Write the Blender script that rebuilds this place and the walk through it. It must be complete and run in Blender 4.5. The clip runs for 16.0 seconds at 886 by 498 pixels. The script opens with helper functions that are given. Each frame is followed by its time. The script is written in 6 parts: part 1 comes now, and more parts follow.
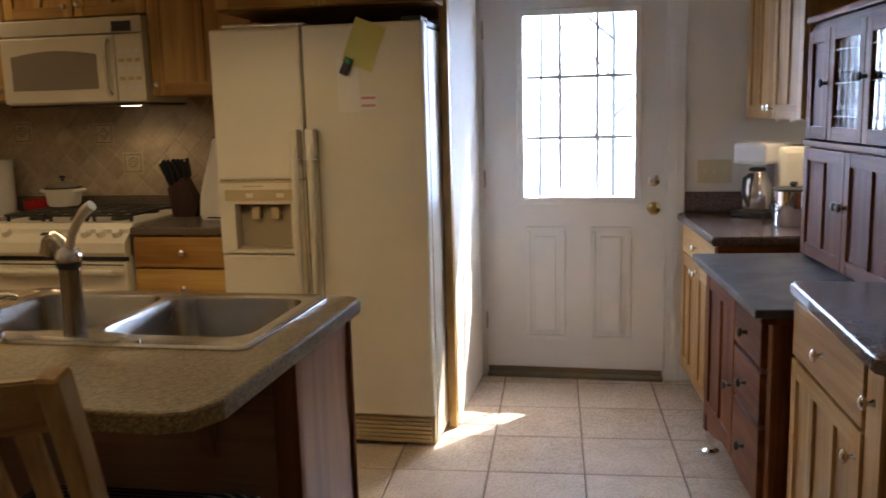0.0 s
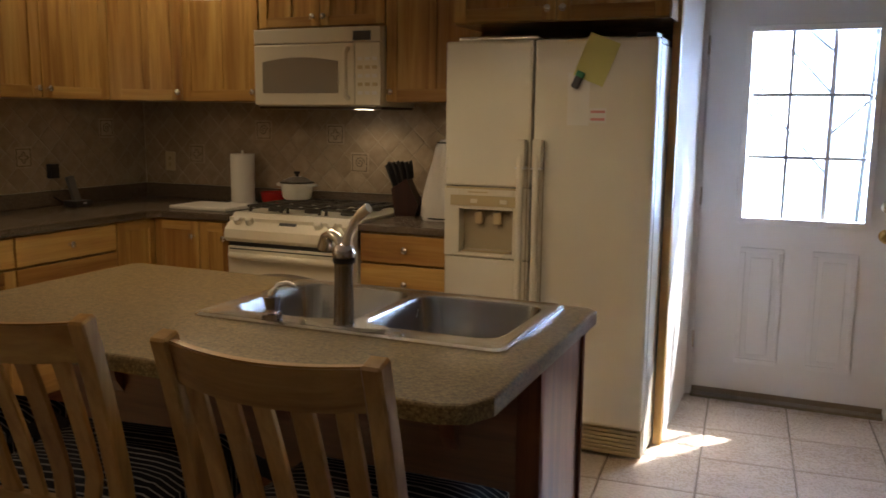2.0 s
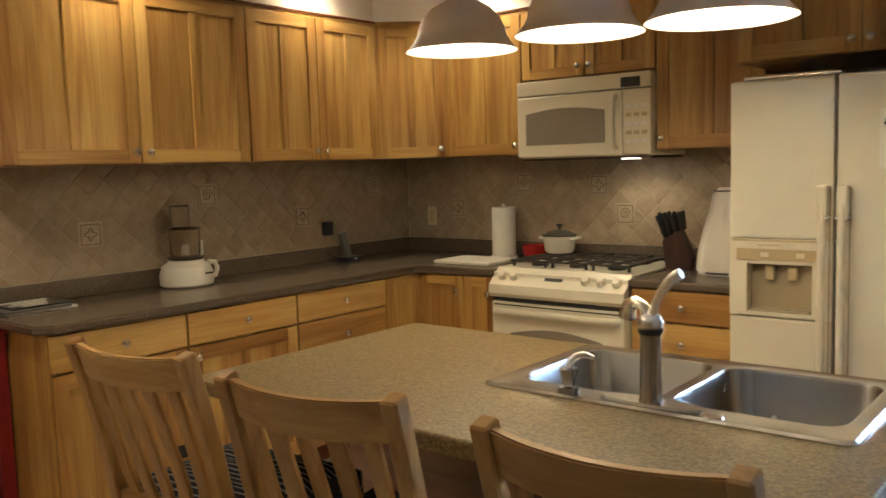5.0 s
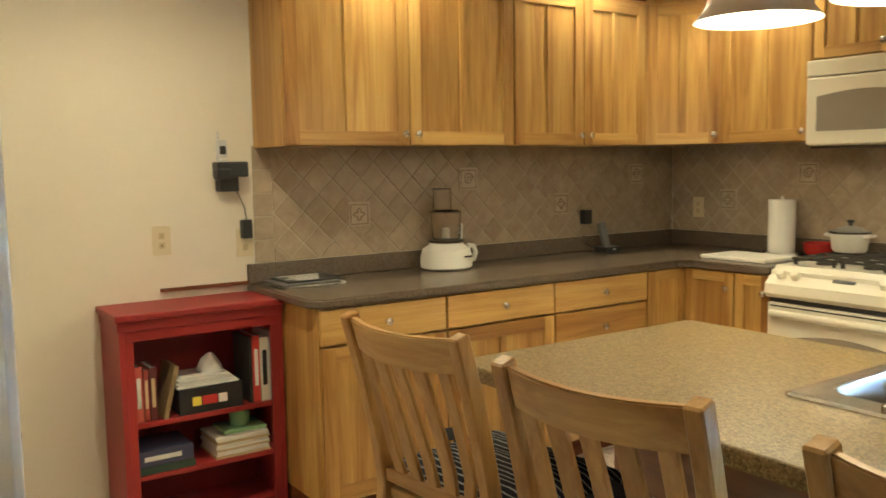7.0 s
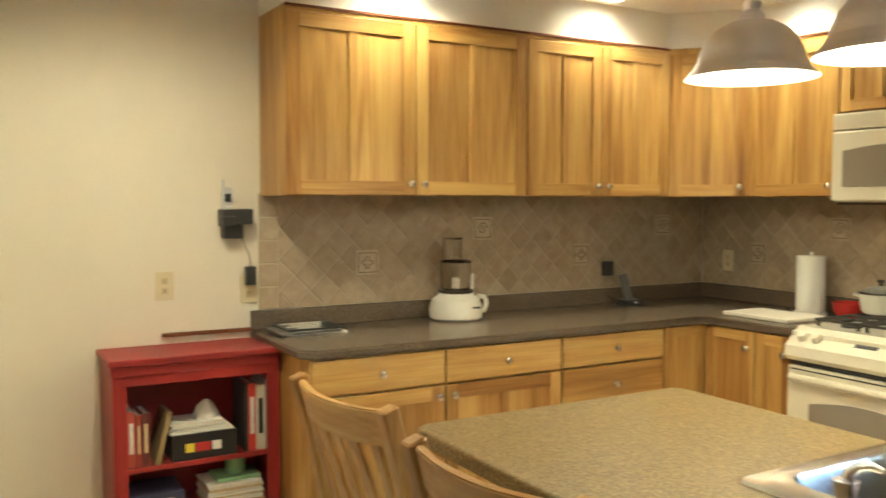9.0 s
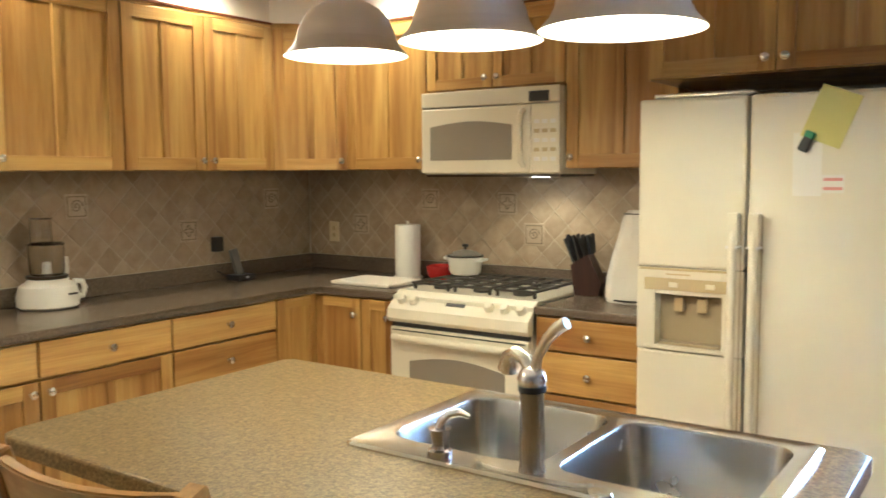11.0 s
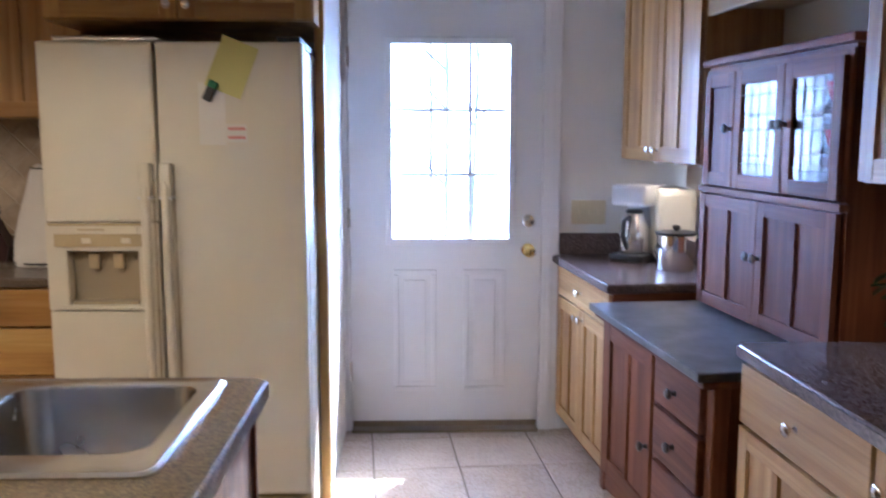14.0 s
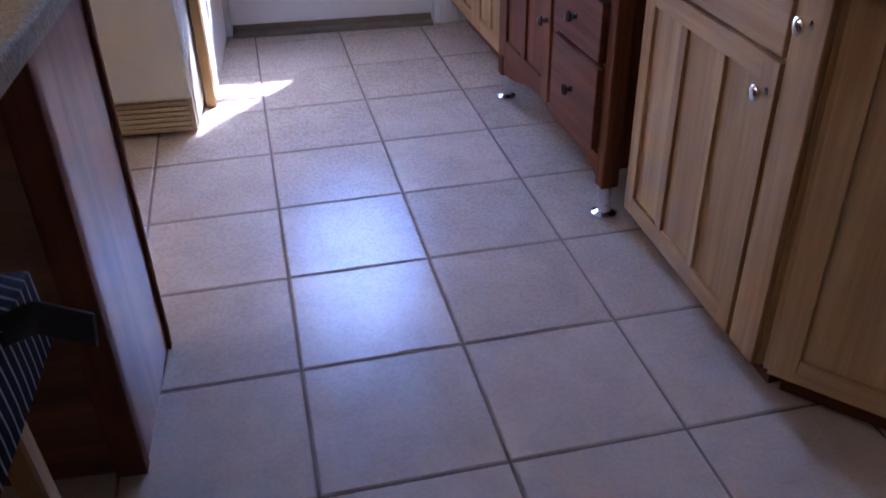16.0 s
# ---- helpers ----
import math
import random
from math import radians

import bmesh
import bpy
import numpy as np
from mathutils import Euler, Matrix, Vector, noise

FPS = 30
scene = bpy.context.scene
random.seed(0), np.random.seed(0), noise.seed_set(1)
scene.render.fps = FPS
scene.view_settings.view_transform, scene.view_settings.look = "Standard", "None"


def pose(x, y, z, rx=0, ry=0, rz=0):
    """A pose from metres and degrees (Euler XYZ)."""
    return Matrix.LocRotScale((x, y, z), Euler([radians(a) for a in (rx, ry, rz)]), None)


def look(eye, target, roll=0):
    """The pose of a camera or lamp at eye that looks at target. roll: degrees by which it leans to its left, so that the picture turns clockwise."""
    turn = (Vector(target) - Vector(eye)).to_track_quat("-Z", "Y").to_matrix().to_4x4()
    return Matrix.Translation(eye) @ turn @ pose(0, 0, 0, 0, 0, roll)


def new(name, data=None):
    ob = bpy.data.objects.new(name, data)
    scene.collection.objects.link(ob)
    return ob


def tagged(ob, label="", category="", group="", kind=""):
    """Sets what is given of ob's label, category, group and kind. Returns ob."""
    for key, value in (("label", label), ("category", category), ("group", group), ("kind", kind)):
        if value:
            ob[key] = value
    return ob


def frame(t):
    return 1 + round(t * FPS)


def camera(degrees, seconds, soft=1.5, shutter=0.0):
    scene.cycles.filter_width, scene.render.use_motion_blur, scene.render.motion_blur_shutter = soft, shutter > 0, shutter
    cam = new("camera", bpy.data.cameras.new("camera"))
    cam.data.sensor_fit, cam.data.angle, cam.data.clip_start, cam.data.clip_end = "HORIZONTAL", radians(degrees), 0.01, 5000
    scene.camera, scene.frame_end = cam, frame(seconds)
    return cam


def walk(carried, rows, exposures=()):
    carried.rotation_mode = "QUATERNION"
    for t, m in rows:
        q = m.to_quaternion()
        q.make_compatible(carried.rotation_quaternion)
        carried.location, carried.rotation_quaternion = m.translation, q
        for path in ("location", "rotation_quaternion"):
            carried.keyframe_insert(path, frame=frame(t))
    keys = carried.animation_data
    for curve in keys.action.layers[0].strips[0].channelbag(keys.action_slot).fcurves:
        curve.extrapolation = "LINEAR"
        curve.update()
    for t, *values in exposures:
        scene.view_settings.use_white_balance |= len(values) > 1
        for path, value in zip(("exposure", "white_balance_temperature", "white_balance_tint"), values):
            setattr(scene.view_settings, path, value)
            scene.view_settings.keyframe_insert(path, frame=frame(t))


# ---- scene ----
cam = camera(55.0, 16.0, 1.6, 0.4)
PATH = [
    (0, (0.343, -0.286, 1.396), (-0.056, 1.648, 1.079), -1.5),
    (0.5, (0.329, -0.348, 1.394), (-0.197, 1.553, 1.062), -1.0),
    (1, (0.255, -0.348, 1.392), (-0.383, 1.522, 1.077), -0.1),
    (1.5, (0.22, -0.379, 1.409), (-0.495, 1.464, 1.102), 0.4),
    (2, (0.193, -0.417, 1.432), (-0.594, 1.396, 1.126), 0.6),
    (2.5, (0.172, -0.361, 1.412), (-0.731, 1.403, 1.142), -0.6),
    (3, (0.139, -0.439, 1.445), (-0.839, 1.288, 1.195), -0.9),
    (3.2, (0.13, -0.416, 1.448), (-0.879, 1.291, 1.189), -1.3),
    (5.3, (-0.063, -0.348, 1.461), (-1.366, 1.156, 1.26), -1.2),
    (5.5, (-0.089, -0.359, 1.46), (-1.423, 1.116, 1.246), -0.9),
    (6, (-0.157, -0.352, 1.437), (-1.583, 1.034, 1.228), -1.0),
    (6.5, (-0.195, -0.432, 1.46), (-1.709, 0.86, 1.256), -1.8),
    (7, (-0.198, -0.311, 1.426), (-1.838, 0.815, 1.226), -0.9),
    (7.5, (-0.17, -0.172, 1.425), (-1.908, 0.798, 1.233), 0.5),
    (8, (-0.122, -0.091, 1.441), (-1.939, 0.734, 1.315), -0.7),
    (8.5, (-0.094, -0.07, 1.473), (-1.912, 0.757, 1.362), 0.1),
    (9, (-0.092, -0.047, 1.487), (-1.823, 0.948, 1.372), 0.1),
    (9.5, (-0.057, -0.084, 1.535), (-1.641, 1.127, 1.377), 0.6),
    (10, (-0.035, 0.001, 1.499), (-1.504, 1.349, 1.334), 0.8),
    (10.2, (-0.061, -0.02, 1.494), (-1.46, 1.398, 1.325), 0.6),
    (12.3, (-0.106, -0.023, 1.479), (-0.867, 1.821, 1.334), -0.8),
    (12.5, (-0.103, 0.025, 1.461), (-0.809, 1.891, 1.327), -0.6),
    (13, (-0.075, -0.024, 1.484), (-0.566, 1.909, 1.333), 0.0),
    (13.5, (-0.035, 0.014, 1.481), (-0.246, 1.994, 1.295), 0.0),
    (14, (-0.007, 0.052, 1.439), (0.054, 2.034, 1.174), 0.1),
    (14.5, (-0.005, 0.123, 1.386), (0.157, 2.061, 0.918), 0.5),
    (15, (0.018, 0.185, 1.335), (0.224, 2.042, 0.622), -0.5),
    (15.5, (0.029, 0.229, 1.296), (0.267, 1.96, 0.322), -1.3),
    (16, (0.04, 0.231, 1.252), (0.286, 1.896, 0.171), -1.2),
]
EXPOSURES = [(0, 1.7, 6900, 14), (1.5, 1.65, 6600, 14), (2.5, 1.65, 5900, 14), (3.2, 1.85, 5700, 14), (5.3, 2.9, 5800, 5), (6.5, 3.33, 5700, 0), (9.0, 3.74, 5400, -5), (10.2, 3.72, 5300, -2), (12.4, 3.22, 5000, 10), (13.5, 2.8, 5150, 18), (14.5, 2.15, 5100, 20), (15.2, 1.75, 4850, 26), (16, 1.7, 4800, 32)]
walk(cam, [(t, look(eye, target, roll)) for t, eye, target, roll in PATH], EXPOSURES)

# ---- world, sun, lamps ----
SUN_WAY = Vector((-0.465, -0.615, -1.0)).normalized()
world = bpy.data.worlds.new("world")
scene.world = world
world.use_nodes = True
wn = world.node_tree
sky = wn.nodes.new("ShaderNodeTexSky")
sky.sky_type = "NISHITA"
sky.sun_disc = False
sky.sun_elevation = math.asin(-SUN_WAY.z)
sky.sun_rotation = math.atan2(-SUN_WAY.x, -SUN_WAY.y)
wn.links.new(sky.outputs[0], wn.nodes["Background"].inputs[0])
wn.nodes["Background"].inputs[1].default_value = 0.15


def lamp(name, kind, at, energy, colour, size=0.05, aim=None, spot=None):
    d = bpy.data.lights.new(name, kind)
    d.energy, d.color = energy, colour
    if kind == "SPOT":
        d.spot_size, d.spot_blend, d.shadow_soft_size = radians(spot), 0.6, size
    elif kind == "POINT":
        d.shadow_soft_size = size
    ob = new(name, d)
    ob.matrix_world = look(at, aim) if aim else Matrix.Translation(at)
    return ob


sun_data = bpy.data.lights.new("sun", "SUN")
sun_data.energy, sun_data.angle, sun_data.color = 5.0, radians(1.2), (1.0, 0.97, 0.92)
sun = new("sun", sun_data)
sun.matrix_world = look((0, 0, 0), SUN_WAY)
WARM = (1.0, 0.76, 0.45)
PENDANTS = [(-1.87, 2.04, 1.853), (-1.34, 1.93, 1.838), (-0.885, 1.865, 1.815)]
# the east run stands five and a half degrees askew
EAST = pose(0.723, 3.15, 0, 0, 0, 5.5) @ Matrix.Translation((-0.70, -3.173, 0))
HUTCH_TURN = EAST @ Matrix.Diagonal((1, 1, 1.03, 1))
# the last three are unseen fill, added to brighten the wall and foreground
CANS_AND_FILL = [(-3.2, 1.6, 2.6), (-3.24, 2.7, 2.6), (-2.75, 3.3, 2.6), (-2.6, 0.5, 6.8), (-0.5, 0.5, 1.3), (-1.2, -1.2, 1.6)]
for px, py, pz in PENDANTS:
    lamp("pendant_light", "POINT", (px, py, pz + 0.042), 1.3, WARM, 0.04)
for px, py, watts in CANS_AND_FILL:
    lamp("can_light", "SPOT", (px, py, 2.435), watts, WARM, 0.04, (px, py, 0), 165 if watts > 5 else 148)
lamp("hood_light", "SPOT", (-2.0, 3.55, 1.465), 0.6, WARM, 0.03, (-2.0, 3.65, 0.9), 130)
PUCKS = (3.3, 3.52, 3.74)
for py in PUCKS:
    lamp("puck_light", "SPOT", EAST @ Vector((1.1, py, 1.305)), 0.28, WARM, 0.02, EAST @ Vector((1.15, py, 0.9)), 140)
lamp("puck_light", "SPOT", EAST @ Vector((1.12, 1.9, 1.295)), 0.2, WARM, 0.02, EAST @ Vector((1.15, 1.9, 0.9)), 140)


# ---- materials ----
def rgb(c):
    return (*c, 1.0)


class Mat:
    """A node material under construction."""

    def __init__(self, name, rough=0.5, metal=0.0, colour=(0.8, 0.8, 0.8)):
        self.m = bpy.data.materials.new(name)
        self.m.use_nodes = True
        self.t = self.m.node_tree
        self.b = self.t.nodes["Principled BSDF"]
        self.b.inputs["Roughness"].default_value = rough
        self.b.inputs["Metallic"].default_value = metal
        self.b.inputs["Base Color"].default_value = rgb(colour)
        self.m.diffuse_color = rgb(colour)

    def node(self, kind, **kw):
        n = self.t.nodes.new(kind)
        for k, v in kw.items():
            n.inputs[k].default_value = v
        return n

    def link(self, a, b):
        self.t.links.new(a, b)

    def coords(self, scale, shift=True):
        tc = self.node("ShaderNodeTexCoord")
        mp = self.node("ShaderNodeMapping", Scale=scale)
        self.link(tc.outputs["Object"], mp.inputs["Vector"])
        if shift:
            oi = self.node("ShaderNodeObjectInfo")
            mul = self.node("ShaderNodeVectorMath", Vector=(37.0, 53.0, 71.0))
            mul.operation = "SCALE"
            mul.inputs[0].default_value = (37.0, 53.0, 71.0)
            self.link(oi.outputs["Random"], mul.inputs["Scale"])
            self.link(mul.outputs[0], mp.inputs["Location"])
        return mp.outputs[0]

    def noise(self, vec, scale=1.0, detail=4.0, rough=0.55, dist=0.0):
        n = self.node("ShaderNodeTexNoise", Scale=scale, Detail=detail, Roughness=rough, Distortion=dist)
        self.link(vec, n.inputs["Vector"])
        return n.outputs["Fac"]

    def ramp(self, fac, stops):
        r = self.node("ShaderNodeValToRGB")
        while len(r.color_ramp.elements) < len(stops):
            r.color_ramp.elements.new(0.5)
        for e, (p, c) in zip(r.color_ramp.elements, stops):
            e.position, e.color = p, rgb(c)
        self.link(fac, r.inputs[0])
        return r.outputs[0]

    def mix(self, fac, a, b, mode="MIX"):
        n = self.node("ShaderNodeMix")
        n.data_type, n.blend_type = "RGBA", mode
        for v, k in ((fac, 0), (a, 6), (b, 7)):
            if hasattr(v, "node"):
                self.link(v, n.inputs[k])
            else:
                n.inputs[k].default_value = v if k == 0 else rgb(v)
        return n.outputs[2]

    def rand(self):
        return self.node("ShaderNodeObjectInfo").outputs["Random"]

    def base(self, c):
        self.link(c, self.b.inputs["Base Color"])
        return self

    def rough(self, fac, lo, hi):
        r = self.node("ShaderNodeMapRange")
        r.inputs[3].default_value, r.inputs[4].default_value = lo, hi
        self.link(fac, r.inputs[0])
        self.link(r.outputs[0], self.b.inputs["Roughness"])

    def bump(self, h, strength, dist=0.002):
        n = self.node("ShaderNodeBump", Strength=strength, Distance=dist)
        self.link(h, n.inputs["Height"])
        self.link(n.outputs[0], self.b.inputs["Normal"])


def wood(name, light, mid, dark, axis, rough=0.38, spread=0.5):
    """Planed and lacquered wood whose grain runs along one axis."""
    m = Mat(name, rough, 0, mid)
    sc = [14.0, 14.0, 14.0]
    sc[axis] = 0.9
    v = m.coords(sc)
    sl = [4.0, 4.0, 4.0]
    sl[axis] = 0.35
    slow = m.noise(m.coords(sl), 1.0, 2.0, 0.5, 0.6)
    fine = [90.0, 90.0, 90.0]
    fine[axis] = 3.0
    pores = m.noise(m.coords(fine), 1.0, 3.0, 0.6)
    grain = m.noise(v, 1.0, 5.0, 0.6, 0.9)
    c = m.ramp(grain, [(0.25, dark), (0.5, mid), (0.72, light)])
    heart = m.ramp(slow, [(0.45, (1, 1, 1)), (0.62, tuple(1 - spread * (1 - d / max(l, 1e-3)) for d, l in zip(dark, light)))])
    c = m.mix(0.8, c, heart, "MULTIPLY")
    tone = m.ramp(m.rand(), [(0.0, (0.74, 0.70, 0.66)), (0.5, (0.95, 0.94, 0.92)), (1.0, (1.0, 1.0, 1.0))])
    c = m.mix(0.85, c, tone, "MULTIPLY")
    c = m.mix(0.35, c, m.ramp(pores, [(0.35, (0.62, 0.55, 0.48)), (0.6, (1, 1, 1))]), "MULTIPLY")
    m.base(c)
    m.rough(pores, rough + 0.1, rough - 0.06)
    m.bump(pores, 0.15)
    return m.m


def wood_set(name, light, mid, dark, rough=0.38, spread=0.5):
    return [wood(name + "_" + a, light, mid, dark, i, rough, spread) for i, a in enumerate("xyz")]


def paint(name, colour, rough=0.6, wear=0.05, grain=220.0, bump=0.05, metal=0.0):
    m = Mat(name, rough, metal, colour)
    big = m.noise(m.coords((1.3, 1.3, 1.3)), 1.0, 3.0)
    lo = tuple(max(0.0, c * (1 - wear * 2)) for c in colour)
    hi = tuple(min(1.0, c * (1 + wear)) for c in colour)
    m.base(m.ramp(big, [(0.3, lo), (0.7, hi)]))
    fine = m.noise(m.coords((grain, grain, grain)), 1.0, 2.0)
    m.bump(fine, bump, 0.001)
    return m.m


def speckle(name, base, dark, light, rough, size=260.0):
    """Granite-like laminate."""
    m = Mat(name, rough, 0, base)
    a = m.noise(m.coords((size, size, size), False), 1.0, 2.0, 0.7)
    b = m.noise(m.coords((size * 0.45, size * 0.45, size * 0.45), False), 1.0, 3.0, 0.7)
    big = m.noise(m.coords((14, 14, 14), False), 1.0, 3.0)
    c = m.ramp(a, [(0.34, dark), (0.47, base), (0.56, base), (0.66, light)])
    c = m.mix(0.45, c, m.ramp(b, [(0.38, dark), (0.5, base), (0.64, light)]))
    c = m.mix(0.14, c, m.ramp(big, [(0.3, (0.8, 0.8, 0.8)), (0.7, (1, 1, 1))]), "MULTIPLY")
    m.base(c)
    m.rough(a, rough + 0.05, rough - 0.04)
    m.bump(a, 0.06, 0.0006)
    return m.m


def metal(name, colour, rough):
    m = Mat(name, rough, 1.0, colour)
    n = m.noise(m.coords((9.0, 9.0, 9.0)), 1.0, 2.0)
    m.rough(n, rough + 0.05, max(0.04, rough - 0.04))
    return m.m


def ceramic(name, a, b, rough, scale=9.0, bump=0.25):
    m = Mat(name, rough, 0, a)
    big = m.noise(m.coords((scale, scale, scale)), 1.0, 5.0, 0.6, 0.4)
    small = m.noise(m.coords((scale * 14,) * 3), 1.0, 3.0, 0.6)
    c = m.ramp(big, [(0.3, b), (0.7, a)])
    tone = m.ramp(m.rand(), [(0, (0.84, 0.83, 0.82)), (1, (1, 1, 1))])
    c = m.mix(0.9, c, tone, "MULTIPLY")
    c = m.mix(0.25, c, m.ramp(small, [(0.3, (0.86, 0.84, 0.81)), (0.65, (1, 1, 1))]), "MULTIPLY")
    m.base(c)
    m.rough(small, rough + 0.04, rough - 0.03)
    m.bump(m.noise(m.coords((scale * 5,) * 3), 1.0, 2.0), bump, 0.002)
    return m.m


def glow(name, colour, strength):
    m = Mat(name, 0.4, 0, colour)
    m.b.inputs["Emission Color"].default_value = rgb(colour)
    m.b.inputs["Emission Strength"].default_value = strength
    return m.m


def glass(name, rough=0.0, tint=(1, 1, 1)):
    m = Mat(name, rough, 0, tint)
    m.b.inputs["Transmission Weight"].default_value = 1.0
    m.b.inputs["IOR"].default_value = 1.45
    return m.m


HICK = wood_set("hickory", (0.66, 0.455, 0.165), (0.57, 0.35, 0.10), (0.33, 0.155, 0.042), 0.34, 0.8)
ASH = wood_set("pale_maple", (0.63, 0.425, 0.20), (0.54, 0.335, 0.135), (0.36, 0.185, 0.065), 0.36, 0.45)
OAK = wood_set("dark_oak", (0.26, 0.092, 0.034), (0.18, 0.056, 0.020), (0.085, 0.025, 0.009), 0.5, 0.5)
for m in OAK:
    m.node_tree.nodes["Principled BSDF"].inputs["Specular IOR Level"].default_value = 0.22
STOOL = wood_set("stool_wood", (0.60, 0.38, 0.135), (0.50, 0.285, 0.085), (0.29, 0.135, 0.038), 0.32, 0.6)
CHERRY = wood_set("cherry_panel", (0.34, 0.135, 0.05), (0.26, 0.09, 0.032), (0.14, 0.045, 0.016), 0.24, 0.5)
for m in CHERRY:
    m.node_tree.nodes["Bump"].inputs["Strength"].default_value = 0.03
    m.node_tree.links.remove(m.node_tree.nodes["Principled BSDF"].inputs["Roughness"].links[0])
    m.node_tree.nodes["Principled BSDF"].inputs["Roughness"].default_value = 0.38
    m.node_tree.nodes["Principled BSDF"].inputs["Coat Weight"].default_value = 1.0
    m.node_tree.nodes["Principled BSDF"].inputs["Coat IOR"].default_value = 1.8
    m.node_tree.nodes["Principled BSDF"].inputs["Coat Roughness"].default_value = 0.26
WALL = paint("wall_paint", (0.72, 0.66, 0.55), 0.75, 0.03, 300, 0.06)
WALL_COOL = paint("door_wall_paint", (0.74, 0.72, 0.69), 0.75, 0.03, 300, 0.06)
CEIL = paint("ceiling_paint", (0.78, 0.74, 0.66), 0.85, 0.03, 200, 0.1)
WHITE = paint("white_trim_paint", (0.78, 0.77, 0.76), 0.4, 0.03, 60, 0.04)
BISQUE = paint("bisque_enamel", (0.73, 0.685, 0.56), 0.3, 0.01, 500, 0.05)
BISQUE_DK = paint("bisque_plastic", (0.52, 0.42, 0.24), 0.4, 0.03, 400, 0.03)
RECESS = paint("dispenser_recess", (0.40, 0.33, 0.21), 0.45, 0.05, 300, 0.03)
ISL_TOP = speckle("island_laminate", (0.178, 0.120, 0.045), (0.036, 0.023, 0.009), (0.37, 0.275, 0.125), 0.37)
CTR_TOP = speckle("counter_laminate", (0.125, 0.095, 0.068), (0.065, 0.048, 0.035), (0.21, 0.165, 0.125), 0.26)
RIGHT_TOP = speckle("right_laminate", (0.12, 0.085, 0.075), (0.045, 0.03, 0.027), (0.22, 0.17, 0.15), 0.22)
SLATE = ceramic("worn_zinc_top", (0.13, 0.126, 0.13), (0.045, 0.042, 0.045), 0.4, 9.0, 0.1)
STEEL = Mat("brushed_steel", 0.24, 1.0, (0.70, 0.68, 0.65))
STEEL.rough(STEEL.noise(STEEL.coords((5, 5, 5)), 1.0, 2.0), 0.28, 0.19)
STEEL = STEEL.m
# the sink rim's steel again, darkened for the shade inside the bowls
BOWL = metal("bowl_steel_shaded", (0.47, 0.46, 0.44), 0.25)
# nickel with the dark reflections on column and pump base put into its colour
FAUCET = metal("nickel_dark_reflection", (0.36, 0.34, 0.33), 0.2)
NICKEL = metal("brushed_nickel", (0.72, 0.69, 0.63), 0.24)
SATIN = metal("satin_nickel", (0.78, 0.74, 0.66), 0.36)
CHROME = metal("chrome", (0.78, 0.78, 0.79), 0.1)
BRASS = metal("brass", (0.80, 0.56, 0.20), 0.16)
PEWTER = metal("pewter_shade", (0.76, 0.71, 0.71), 0.31)
DARKMET = metal("dark_bronze", (0.10, 0.085, 0.07), 0.4)
BLACK = paint("black_plastic", (0.02, 0.02, 0.022), 0.4, 0.2, 300, 0.04)
IRON = paint("cast_iron", (0.055, 0.046, 0.036), 0.6, 0.2, 400, 0.2)
RED = paint("red_painted_wood", (0.30, 0.022, 0.022), 0.42, 0.14, 70, 0.12)
PAPER = paint("paper", (0.78, 0.76, 0.70), 0.8, 0.03, 200, 0.05)
FLOOR = ceramic("floor_tile", (0.66, 0.56, 0.46), (0.54, 0.445, 0.355), 0.27, 7.0, 0.24)
FLOOR.node_tree.nodes["Principled BSDF"].inputs["Specular IOR Level"].default_value = 0.36
GROUT = paint("floor_grout", (0.25, 0.195, 0.15), 0.9, 0.15, 300, 0.3)
SPLASH = ceramic("tumbled_stone_tile", (0.47, 0.375, 0.265), (0.34, 0.26, 0.175), 0.55, 16.0, 0.2)
SPLASH_G = paint("splash_grout", (0.48, 0.405, 0.30), 0.9, 0.1, 300, 0.3)
DECO = ceramic("deco_tile", (0.58, 0.48, 0.36), (0.46, 0.37, 0.26), 0.55, 30.0, 0.3)
DECO_D = paint("deco_relief", (0.17, 0.125, 0.08), 0.6, 0.15, 200, 0.1)
ALMOND = paint("almond_plastic", (0.66, 0.57, 0.37), 0.4, 0.03, 300, 0.02)
GLASS = glass("clear_glass")
OLDGLASS = glass("old_cabinet_glass", 0.1)
OLDGLASS.node_tree.nodes["Principled BSDF"].inputs["IOR"].default_value = 1.2
BULB = glow("lamp_inner", (1.0, 0.86, 0.62), 3.0)
CANGLOW = glow("can_lens", (1.0, 0.88, 0.66), 4.0)
MWGLASS = paint("oven_window", (0.27, 0.24, 0.20), 0.18, 0.04, 900, 0.1)


# ---- shape helpers ----
def box(bm, x0, x1, y0, y1, z0, z1, bevel=0.0):
    x0, x1, y0, y1, z0, z1 = min(x0, x1), max(x0, x1), min(y0, y1), max(y0, y1), min(z0, z1), max(z0, z1)
    v = [bm.verts.new((x, y, z)) for x in (x0, x1) for y in (y0, y1) for z in (z0, z1)]
    fs = [bm.faces.new([v[i] for i in q]) for q in ((0, 1, 3, 2), (4, 6, 7, 5), (0, 4, 5, 1), (2, 3, 7, 6), (0, 2, 6, 4), (1, 5, 7, 3))]
    if bevel:
        es = list({e for f in fs for e in f.edges})
        bmesh.ops.bevel(bm, geom=es, offset=bevel, segments=2, affect="EDGES", profile=0.6)
    return bm


